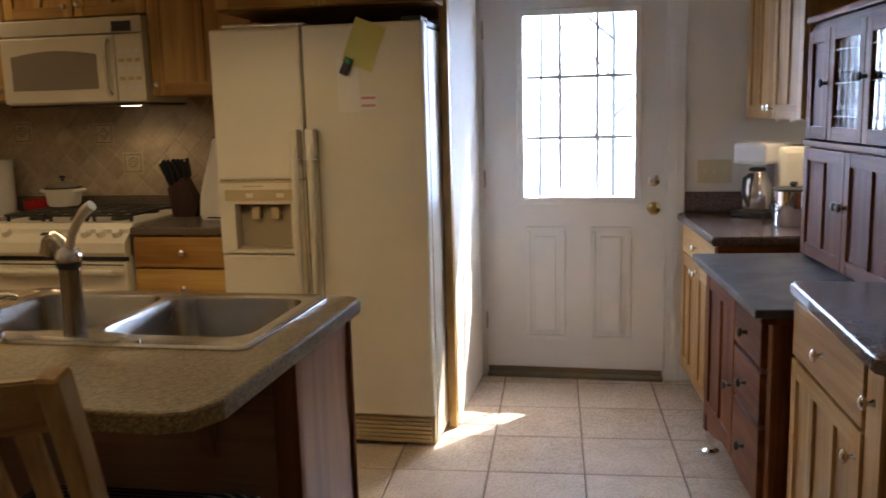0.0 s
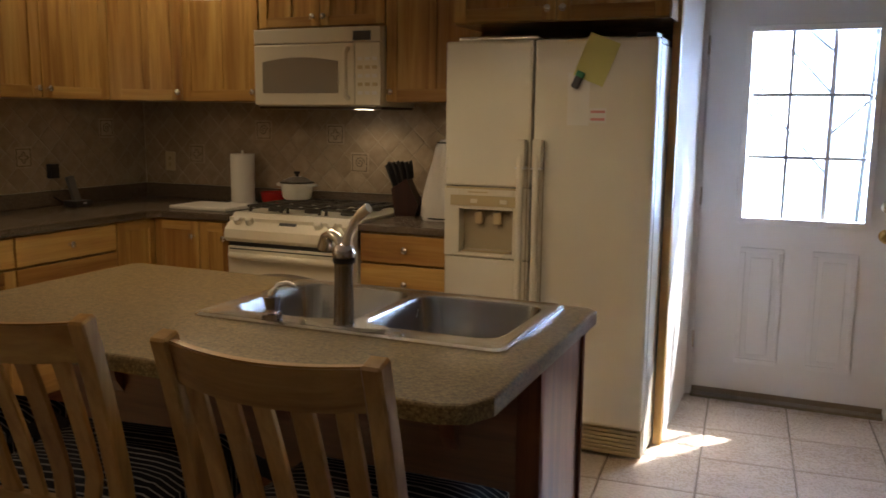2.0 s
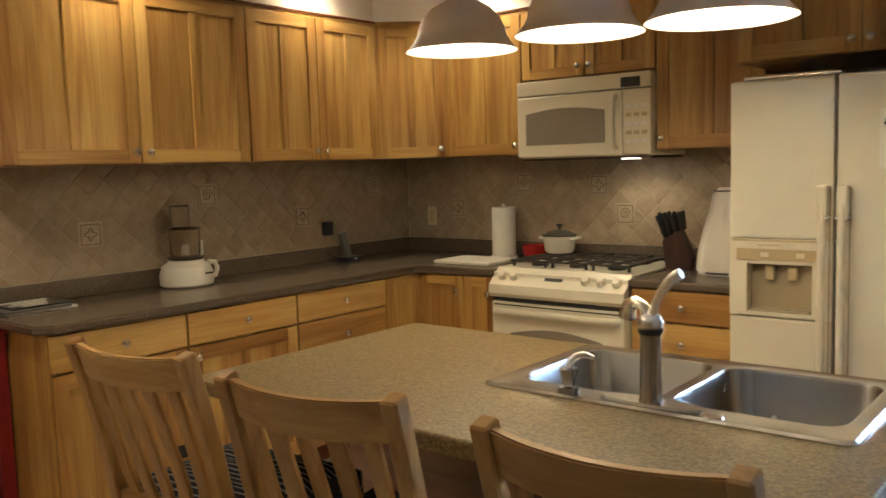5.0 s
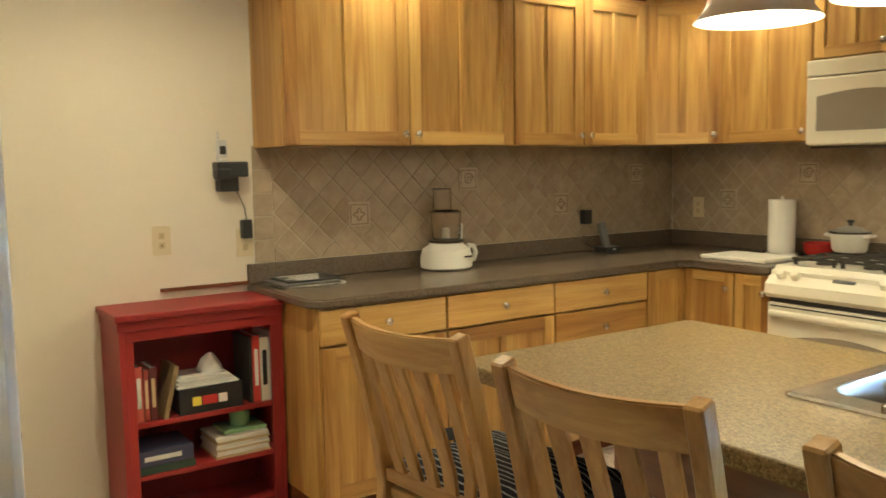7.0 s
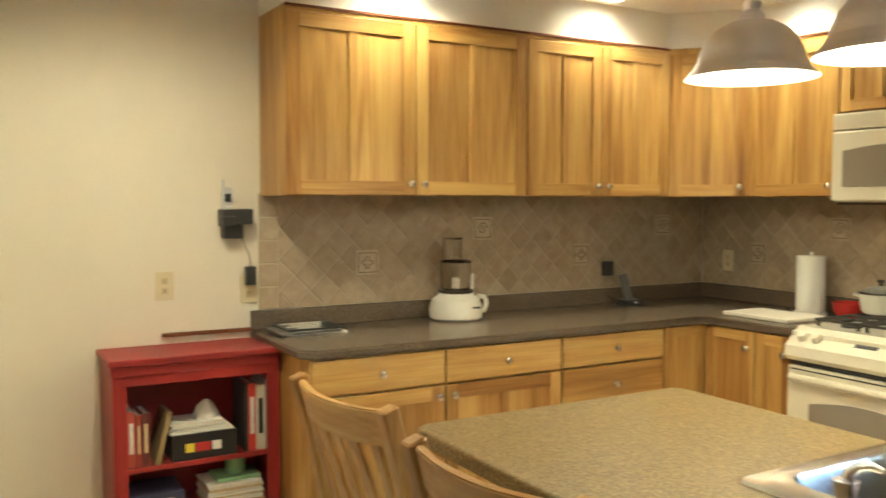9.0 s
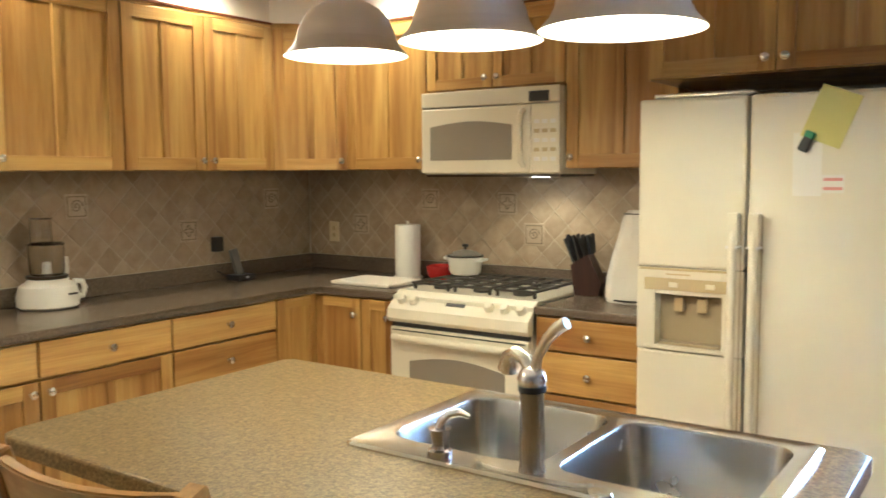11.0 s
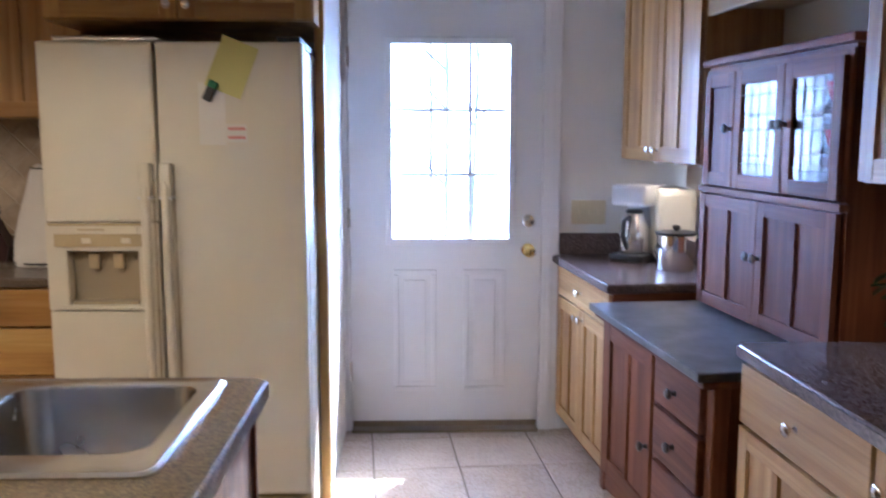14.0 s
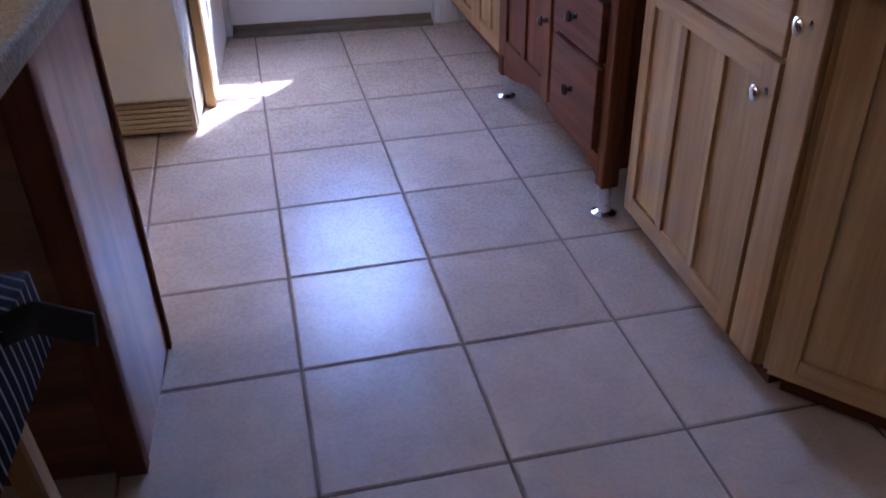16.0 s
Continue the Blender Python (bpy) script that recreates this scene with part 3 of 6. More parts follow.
# ---- fridge ----
def fridge():
    f = thing("fridge", (-1.285, 3.0, 0), "bisque side-by-side fridge with ice dispenser", "fridge")
    w, h = 0.895, 1.75
    part("cabinet_body", B(box, 0, w, 0.075, 0.76, 0.02, h - 0.02, 0.006), BISQUE, f)
    s = 0.393
    L = part("freezer_door", B(box, 0, s - 0.005, 0, 0.068, 0.15, 0.83, 0.012), BISQUE, f)
    box_bm = B(box, 0, s - 0.005, 0, 0.068, 1.14, h, 0.012)
    part("upper_door", box_bm, BISQUE, L)
    for a in ((0, 0.07, 0.832, 1.138), (0.315, s - 0.005, 0.832, 1.138), (0.07, 0.315, 1.04, 1.138), (0.07, 0.315, 0.832, 0.85)):
        part("dispenser_surround", B(box, a[0], a[1], 0, 0.068, a[2], a[3], 0.003), BISQUE, L)
    part("dispenser_recess", B(box, 0.07, 0.315, 0.056, 0.072, 0.85, 1.04), RECESS, L)
    part("drip_tray", B(box, 0.08, 0.305, 0.004, 0.056, 0.851, 0.861, 0.002), RECESS, L)
    part("control_strip", B(box, 0.03, 0.345, -0.006, 0.001, 1.055, 1.10, 0.002), BISQUE_DK, L)
    for x in (0.15, 0.235):
        part("lever", B(box, x - 0.017, x + 0.017, 0.025, 0.05, 0.975, 1.03, 0.005), BISQUE_DK, L)
    part("tray_lip", B(box, 0.035, 0.345, -0.008, 0.001, 0.836, 0.846, 0.002), BISQUE, L)
    part("upper_trim", B(box, 0.01, 0.36, -0.003, 0.001, 1.128, 1.137, 0.001), BISQUE_DK, L)
    part("badge", B(box, 0.11, 0.2, -0.0025, 0.001, 1.112, 1.117), BISQUE_DK, L)
    for x in (0.14, 0.275):
        part("button", B(box, x - 0.016, x + 0.016, -0.009, -0.005, 1.068, 1.086, 0.002), BISQUE, L)
    R = part("fridge_door", B(box, s + 0.005, w, 0, 0.068, 0.15, h, 0.012), BISQUE, f)
    for p, x in ((L, s - 0.035), (R, s + 0.035)):
        bm = B(tube, [(x, -0.002, 1.33), (x, -0.03, 1.31), (x, -0.042, 1.25), (x, -0.045, 0.9), (x, -0.042, 0.50), (x, -0.03, 0.44), (x, -0.002, 0.42)], 0.0155, 10)
        part("door_handle", bm, BISQUE, p, smooth=True)
        part("handle_cap", B(box, x - 0.019, x + 0.019, -0.05, -0.004, 1.232, 1.345, 0.006), BISQUE, p)
        part("handle_ring", B(box, x - 0.022, x + 0.022, -0.053, -0.004, 1.222, 1.231, 0.002), WHITE, p, "pale ring")
        part("finger_groove", B(box, x + 0.016, x + 0.021, -0.0012, 0.001, 0.44, 1.34), RECESS, p)
    g = part("kick_grille", B(box, 0.005, w - 0.005, 0.04, 0.08, 0.02, 0.142), BISQUE_DK, f)
    for k in range(6):
        part("slat", B(box, 0.02, w - 0.02, 0.03, 0.042, 0.03 + k * 0.0185, 0.04 + k * 0.0185), BISQUE_DK, g)
    part("hinge_cover", B(box, w - 0.09, w - 0.01, 0.01, 0.12, h + 0.0005, h + 0.018, 0.004), BLACK, f)
    part("top_gasket", B(box, 0.0, w, 0.06, 0.5, h - 0.019, h + 0.002), BLACK, f)
    return f


fridge()


# ---- stove and microwave ----
def stove():
    st = thing("stove", (-2.567, 3.13, 0), "bisque gas range with cast iron grates", "stove")
    w = 0.754
    part("body", B(box, 0, w, 0.03, 0.64, 0.02, 0.895, 0.004), BISQUE, st)
    d = part("oven_door", B(box, 0.005, w - 0.005, 0.0, 0.03, 0.20, 0.752, 0.01), BISQUE, st)
    n = 14
    poly = [(0.12, 0.30), (0.634, 0.30)] + [(0.634 - 0.514 * i / n, 0.60 + 0.032 * math.sin(math.pi * i / n)) for i in range(n + 1)]
    bm = bmesh.new()
    prism(bm, poly, 0, 0.004)
    bmesh.ops.transform(bm, matrix=pose(0, -0.0005, 0, 90), verts=bm.verts)
    part("oven_window", bm, MWGLASS, d, "smoked brown oven window")
    part("door_handle", B(tube, [(0.03, -0.004, 0.705), (0.05, -0.04, 0.710), (w / 2, -0.05, 0.712), (w - 0.05, -0.04, 0.710), (w - 0.03, -0.004, 0.705)], 0.016, 10), BISQUE, d, smooth=True)
    part("door_groove", B(box, 0.02, w - 0.02, -0.0015, 0.001, 0.735, 0.741), BLACK, d)
    part("vent_strip", B(box, 0.01, w - 0.01, 0.008, 0.03, 0.754, 0.773), BLACK, st)
    dr = part("drawer_front", B(box, 0.005, w - 0.005, 0.002, 0.03, 0.03, 0.192, 0.01), BISQUE, st)
    bm = bmesh.new()
    a = [bm.verts.new(p) for p in ((0, -0.02, 0.795), (0, -0.014, 0.838), (0, 0.075, 0.915), (0, 0.1, 0.915), (0, 0.1, 0.775), (0, 0.0, 0.775))]
    b = [bm.verts.new((w, v.co.y, v.co.z)) for v in a]
    bm.faces.new(a)
    bm.faces.new(b[::-1])
    for i in range(6):
        bm.faces.new((a[i], b[i], b[(i + 1) % 6], a[(i + 1) % 6]))
    cp = part("control_panel", bm, BISQUE, st)
    for x in (0.06, 0.13, 0.54, 0.62, 0.70):
        bm = B(lathe, [(0, 0), (0.024, 0), (0.024, 0.01), (0.018, 0.026), (0, 0.028)], 16, pose(x, 0.028, 0.872, 40))
        part("knob", bm, BISQUE, cp, smooth=True)
    bm = B(box, -0.05, 0.05, -0.013, 0.013, 0, 0.003)
    bmesh.ops.transform(bm, matrix=pose(0.36, 0.029, 0.875, 41), verts=bm.verts)
    part("display", bm, BLACK, cp)
    part("cooktop", B(box, 0.002, w - 0.002, 0.08, 0.642, 0.90, 0.915, 0.004), BISQUE, st)
    for gx in (0.05, 0.28, 0.51):
        bm = bmesh.new()
        for i in range(3):
            box(bm, gx + i * 0.095, gx + i * 0.095 + 0.012, 0.12, 0.60, 0.938, 0.950, 0.002)
        for y in (0.12, 0.24, 0.36, 0.47, 0.59):
            box(bm, gx - 0.005, gx + 0.207, y, y + 0.011, 0.9385, 0.9495, 0.002)
        for x in (gx, gx + 0.19):
            for y in (0.13, 0.58):
                box(bm, x, x + 0.012, y, y + 0.012, 0.915, 0.94)
        part("grate", bm, IRON, st)
    for x in (0.16, 0.385, 0.60):
        for y in (0.22, 0.48):
            part("burner", B(lathe, [(0, 0.915), (0.045, 0.915), (0.045, 0.924), (0.035, 0.932), (0, 0.932)], 16, pose(x, y, 0)), IRON, st, smooth=True)
    return st


range_cooker = stove()
range_cooker.matrix_world = range_cooker.matrix_world @ Matrix.Diagonal((1, 1, 1.02, 1))


def microwave():
    m = thing("microwave", (-2.565, 3.40, 1.48), "bisque over-the-range microwave oven", "microwave")
    w, h = 0.753, 0.395
    part("body", B(box, 0, w, 0.03, 0.395, 0, h, 0.004), BISQUE, m)
    part("vent_band", B(box, 0, w, 0.0, 0.03, h - 0.075, h, 0.006), BISQUE, m)
    d = part("door", B(box, 0, 0.605, 0.0, 0.03, 0.006, h - 0.079, 0.008), BISQUE, m)
    n = 12
    poly = [(0.055, 0.068), (0.51, 0.068)] + [(0.51 - 0.455 * i / n, 0.228 + 0.022 * math.sin(math.pi * i / n)) for i in range(n + 1)]
    bm = B(prism, poly, 0, 0.003)
    bmesh.ops.transform(bm, matrix=pose(0, -0.0005, 0, 90), verts=bm.verts)
    part("window", bm, MWGLASS, d, "grey-brown screened window")
    part("door_handle", B(tube, [(0.57, -0.002, 0.04), (0.57, -0.03, 0.06), (0.57, -0.036, 0.16), (0.57, -0.03, 0.27), (0.57, -0.002, 0.29)], 0.013, 10), BISQUE, d, smooth=True)
    p = part("control_panel", B(box, 0.609, w, 0.0, 0.03, 0.006, h - 0.079, 0.006), BISQUE, m)
    part("display", B(box, 0.60, 0.70, -0.003, 0.001, h - 0.068, h - 0.022), BLACK, m)
    for r in range(5):
        for q in range(3):
            part("button", B(box, 0.625 + q * 0.041, 0.653 + q * 0.041, -0.0025, 0.001, 0.06 + r * 0.042, 0.078 + r * 0.042, 0.001), BISQUE_DK if r % 2 else WHITE, p)
    part("under_plate", B(box, 0.01, w - 0.01, 0.03, 0.39, -0.012, 0.0), DARKMET, m)
    part("lamp_lens", B(box, 0.52, 0.60, 0.16, 0.21, -0.0135, -0.0122), CANGLOW, m, "lit lamp lens")
    return m


microwave()

# ---- island ----
isl = thing("kitchen_island", (0, 0, 0), "kitchen island with cherry end panel and speckled tan top", "kitchen island")
IX0, IX1, IY0, IY1 = -2.0, -0.33, 0.955, 1.89
SX0, SX1, SY0, SY1 = -1.285, -0.415, 1.322, 1.86
part("back_panel", B(box, -1.93, -0.396, 1.84, 1.86, 0.09, 0.868), HICK[2], isl)
part("west_panel", B(box, -1.93, -1.91, 1.501, 1.839, 0.09, 0.868), HICK[2], isl)
part("floor_panel", B(box, -1.909, -0.396, 1.501, 1.839, 0.09, 0.11), HICK[0], isl)
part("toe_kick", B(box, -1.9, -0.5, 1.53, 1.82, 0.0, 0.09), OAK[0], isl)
bm = B(box, -0.395, -0.37, 1.50, 1.865, 0.0, 0.868, 0.002)
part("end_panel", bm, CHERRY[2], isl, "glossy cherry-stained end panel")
part("corner_post", B(box, -0.425, -0.366, 1.465, 1.499, 0.0, 0.868, 0.003), OAK[2], isl)
part("corner_trim", B(box, -0.3699, -0.362, 1.852, 1.87, 0.0, 0.868, 0.002), OAK[2], isl)
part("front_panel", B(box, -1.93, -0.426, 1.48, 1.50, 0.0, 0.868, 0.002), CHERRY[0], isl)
for x in (-1.7, -1.1, -0.6):
    bm = B(prism, [(1.20, 0.867), (1.479, 0.867), (1.479, 0.60), (1.45, 0.64), (1.42, 0.76), (1.26, 0.83)], x - 0.02, x + 0.02)
    bmesh.ops.transform(bm, matrix=Matrix(((0, 0, 1, 0), (1, 0, 0, 0), (0, 1, 0, 0), (0, 0, 0, 1))), verts=bm.verts)
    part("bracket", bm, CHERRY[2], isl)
out = [(IX0 + 0.05, IY0), (IX1 - 0.085, IY0), (IX1 - 0.03, IY0 + 0.022), (IX1, IY0 + 0.085), (IX1, IY1 - 0.03), (IX1 - 0.03, IY1), (IX0 + 0.02, IY1), (IX0, IY1 - 0.02), (IX0, IY0 + 0.05), (IX0 + 0.015, IY0 + 0.015)]
HX0, HX1, HY0, HY1 = SX0 + 0.02, SX1 - 0.02, SY0 + 0.02, SY1 - 0.02
bm = bmesh.new()
zt, zb, ch = 0.91, 0.868, 0.007
cxm, cym = (IX0 + IX1) / 2, (IY0 + IY1) / 2


def inset(poly, d):
    return [(x - d * (1 if x > cxm else -1), y - d * (1 if y > cym else -1)) for x, y in poly]


hole = [(HX0, HY0), (HX1, HY0), (HX1, HY1), (HX0, HY1)]
rings = [[bm.verts.new((x, y, z)) for x, y in p] for p, z in ((inset(out, 0.02), zb), (out, zb + 0.004), (out, zt - ch), (inset(out, 0.002), zt - 0.002), (inset(out, ch), zt))]
for a, b in zip(rings, rings[1:]):
    for i in range(len(a)):
        bm.faces.new((a[i], a[(i + 1) % len(a)], b[(i + 1) % len(a)], b[i]))
for z, ring in ((zt, rings[-1]), (zb, rings[0])):
    h = [bm.verts.new((x, y, z)) for x, y in hole]
    es = [bm.edges.get((ring[i], ring[(i + 1) % len(ring)])) for i in range(len(ring))]
    es += [bm.edges.new((h[i], h[(i + 1) % 4])) for i in range(4)]
    bmesh.ops.triangle_fill(bm, use_beauty=True, edges=es)
    if z == zt:
        htop = h
    else:
        for i in range(4):
            bm.faces.new((htop[i], htop[(i + 1) % 4], h[(i + 1) % 4], h[i]))
part("top", bm, ISL_TOP, isl, "speckled tan laminate top with rounded edge")


# ---- sink ----
def sink():
    s = thing("sink", (0, 0, 0), "double-bowl stainless steel drop-in sink", "sink")
    z = 0.9105
    bw = [(SX0 + 0.045, -0.865), (-0.835, SX1 - 0.045)]
    y0, y1 = SY0 + 0.095, SY1 - 0.045

    def rr(x0, x1, a, b, r, n=5):
        pts = []
        for cx, cy, s0 in ((x1 - r, b - r, 0), (x0 + r, b - r, 90), (x0 + r, a + r, 180), (x1 - r, a + r, 270)):
            pts += [(cx + r * math.cos(radians(s0 + 90 * k / n)), cy + r * math.sin(radians(s0 + 90 * k / n))) for k in range(n + 1)]
        return pts
    bm = bmesh.new()
    levels = [(rr(SX0, SX1, SY0, SY1, 0.03), z), (rr(SX0, SX1, SY0, SY1, 0.03), z + 0.004), (rr(SX0 + 0.008, SX1 - 0.008, SY0 + 0.008, SY1 - 0.008, 0.025), z + 0.009), (rr(SX0 + 0.022, SX1 - 0.022, SY0 + 0.022, SY1 - 0.022, 0.025), z + 0.0045)]
    rs = [[bm.verts.new((x, y, h)) for x, y in p] for p, h in levels]
    for a, b in zip(rs, rs[1:]):
        for i in range(len(a)):
            bm.faces.new((a[i], a[(i + 1) % len(a)], b[(i + 1) % len(a)], b[i]))
    es = [bm.edges.get((rs[-1][i], rs[-1][(i + 1) % len(rs[-1])])) for i in range(len(rs[-1]))]
    for x0, x1 in bw:
        h = [bm.verts.new((x, y, z + 0.0045)) for x, y in rr(x0, x1, y0, y1, 0.06)]
        es += [bm.edges.new((h[i], h[(i + 1) % len(h)])) for i in range(len(h))]
    bmesh.ops.triangle_fill(bm, use_beauty=True, edges=es)
    part("rim", bm, STEEL, s, smooth=True)
    for x0, x1 in bw:
        bm = bmesh.new()
        lv = [(0, 0.06, z + 0.0045), (0.004, 0.058, z - 0.004), (0.012, 0.055, z - 0.14), (0.035, 0.05, z - 0.175), (0.06, 0.04, z - 0.18)]
        rs = [[bm.verts.new((x, y, h)) for x, y in rr(x0 + d, x1 - d, y0 + d, y1 - d, r)] for d, r, h in lv]
        for a, b in zip(rs, rs[1:]):
            for i in range(len(a)):
                bm.faces.new((a[i], a[(i + 1) % len(a)], b[(i + 1) % len(a)], b[i]))
        bm.faces.new(rs[-1])
        b = part("bowl", bm, BOWL, s, smooth=True)
        part("drain", B(lathe, [(0, z - 0.178), (0.045, z - 0.178), (0.045, z - 0.1795)], 20, pose((x0 + x1) / 2, (y0 + y1) / 2, 0)), CHROME, b, smooth=True)


sink()


def faucet():
    f = thing("faucet", (-0.852, 1.378, 0.9155), "brushed nickel pull-out faucet with lever handle", "faucet")
    part("escutcheon", B(prism, [(0.13 * math.cos(a) , 0.03 * math.sin(a)) for a in [2 * math.pi * k / 28 for k in range(28)]], 0, 0.008, 0.003), NICKEL, f, smooth=True)
    part("column", B(lathe, [(0, 0.008), (0.027, 0.008), (0.0245, 0.02), (0.0235, 0.155), (0.0245, 0.16)], 24), FAUCET, f, smooth=True)
    part("collar", B(lathe, [(0.027, 0.162), (0.0275, 0.166), (0.0275, 0.172), (0.024, 0.174), (0, 0.174)], 24), BLACK, f, smooth=True)
    part("hub", B(lathe, [(0, 0.174), (0.027, 0.174), (0.029, 0.186), (0.024, 0.2), (0.012, 0.208), (0, 0.21)], 24), NICKEL, f, smooth=True)
    part("spout", B(tube, [(0.0, 0.005, 0.19), (-0.022, 0.012, 0.218), (-0.045, 0.02, 0.226), (-0.066, 0.03, 0.214), (-0.074, 0.036, 0.186)], [0.014, 0.014, 0.0145, 0.017, 0.021], 12), NICKEL, f, smooth=True)
    part("lever", B(tube, [(0.004, 0, 0.196), (0.014, -0.002, 0.232), (0.034, -0.004, 0.266), (0.056, -0.005, 0.289), (0.074, -0.006, 0.300)], [0.0115, 0.0095, 0.0105, 0.0125, 0.0125], 12), SATIN, f, smooth=True)
    d = thing("soap_dispenser", (-1.05, 1.355, 0.9155), "brushed nickel soap dispenser pump", "soap dispenser")
    part("base", B(lathe, [(0, 0), (0.026, 0), (0.025, 0.018), (0.019, 0.021), (0.016, 0.03), (0.021, 0.05), (0.024, 0.062), (0, 0.066)], 20), FAUCET, d, smooth=True)
    part("spout", B(tube, [(0, 0, 0.062), (0.004, 0.003, 0.076), (0.016, 0.01, 0.09), (0.034, 0.02, 0.094), (0.052, 0.03, 0.086)], [0.011, 0.010, 0.009, 0.0085, 0.006], 10), NICKEL, d, smooth=True)
    h = thing("hole_cover", (-0.70, 1.35, 0.9155), "flat nickel deck hole cover", "hole cover")
    part("cap", B(lathe, [(0, 0), (0.024, 0), (0.022, 0.007), (0, 0.009)], 20), NICKEL, h, smooth=True)


faucet()


# ---- counter stools ----
STRIPE = Mat("striped_cloth", 0.9, 0, (0.05, 0.05, 0.07))
v = STRIPE.coords((1, 1, 1), False)
w = STRIPE.node("ShaderNodeTexWave", Scale=15.0, Distortion=1.2)
w.bands_direction = "Y"
STRIPE.link(v, w.inputs["Vector"])
STRIPE.base(STRIPE.ramp(w.outputs["Fac"], [(0.0, (0.012, 0.012, 0.018)), (0.82, (0.012, 0.012, 0.018)), (0.9, (0.2, 0.19, 0.175)), (1.0, (0.3, 0.29, 0.27))]))
STRIPE.bump(STRIPE.noise(STRIPE.coords((300, 300, 300), False), 1.0, 2.0), 0.3, 0.002)
STRIPE.b.inputs["Specular IOR Level"].default_value = 0.1
STRIPE = STRIPE.m
CLOTH_DK = paint("dark_cloth", (0.012, 0.012, 0.016), 0.95, 0.2, 300, 0.3)


def bar(bm, pts, w, t, axis=(1, 0, 0)):
    """A flat board of width w along axis and thickness t that follows points."""
    ax = Vector(axis)
    rings = []
    pts = [Vector(p) for p in pts]
    for i, p in enumerate(pts):
        d = (pts[min(i + 1, len(pts) - 1)] - pts[max(i - 1, 0)]).normalized()
        n = d.cross(ax).normalized()
        rings.append([bm.verts.new(p + ax * sx * w / 2 + n * sn * t / 2) for sx, sn in ((-1, -1), (1, -1), (1, 1), (-1, 1))])
    for a, b in zip(rings, rings[1:]):
        for i in range(4):
            bm.faces.new((a[i], a[(i + 1) % 4], b[(i + 1) % 4], b[i]))
    bm.faces.new(rings[0][::-1])
    bm.faces.new(rings[-1])
    bmesh.ops.bevel(bm, geom=list(bm.edges), offset=min(w, t) * 0.12, segments=1, affect="EDGES")
    return bm


def back_line(z):
    """The rearward lean of the stool's back at height z."""
    return -0.19 - 0.10 * max(0.0, (z - 0.62) / 0.44) ** 1.3


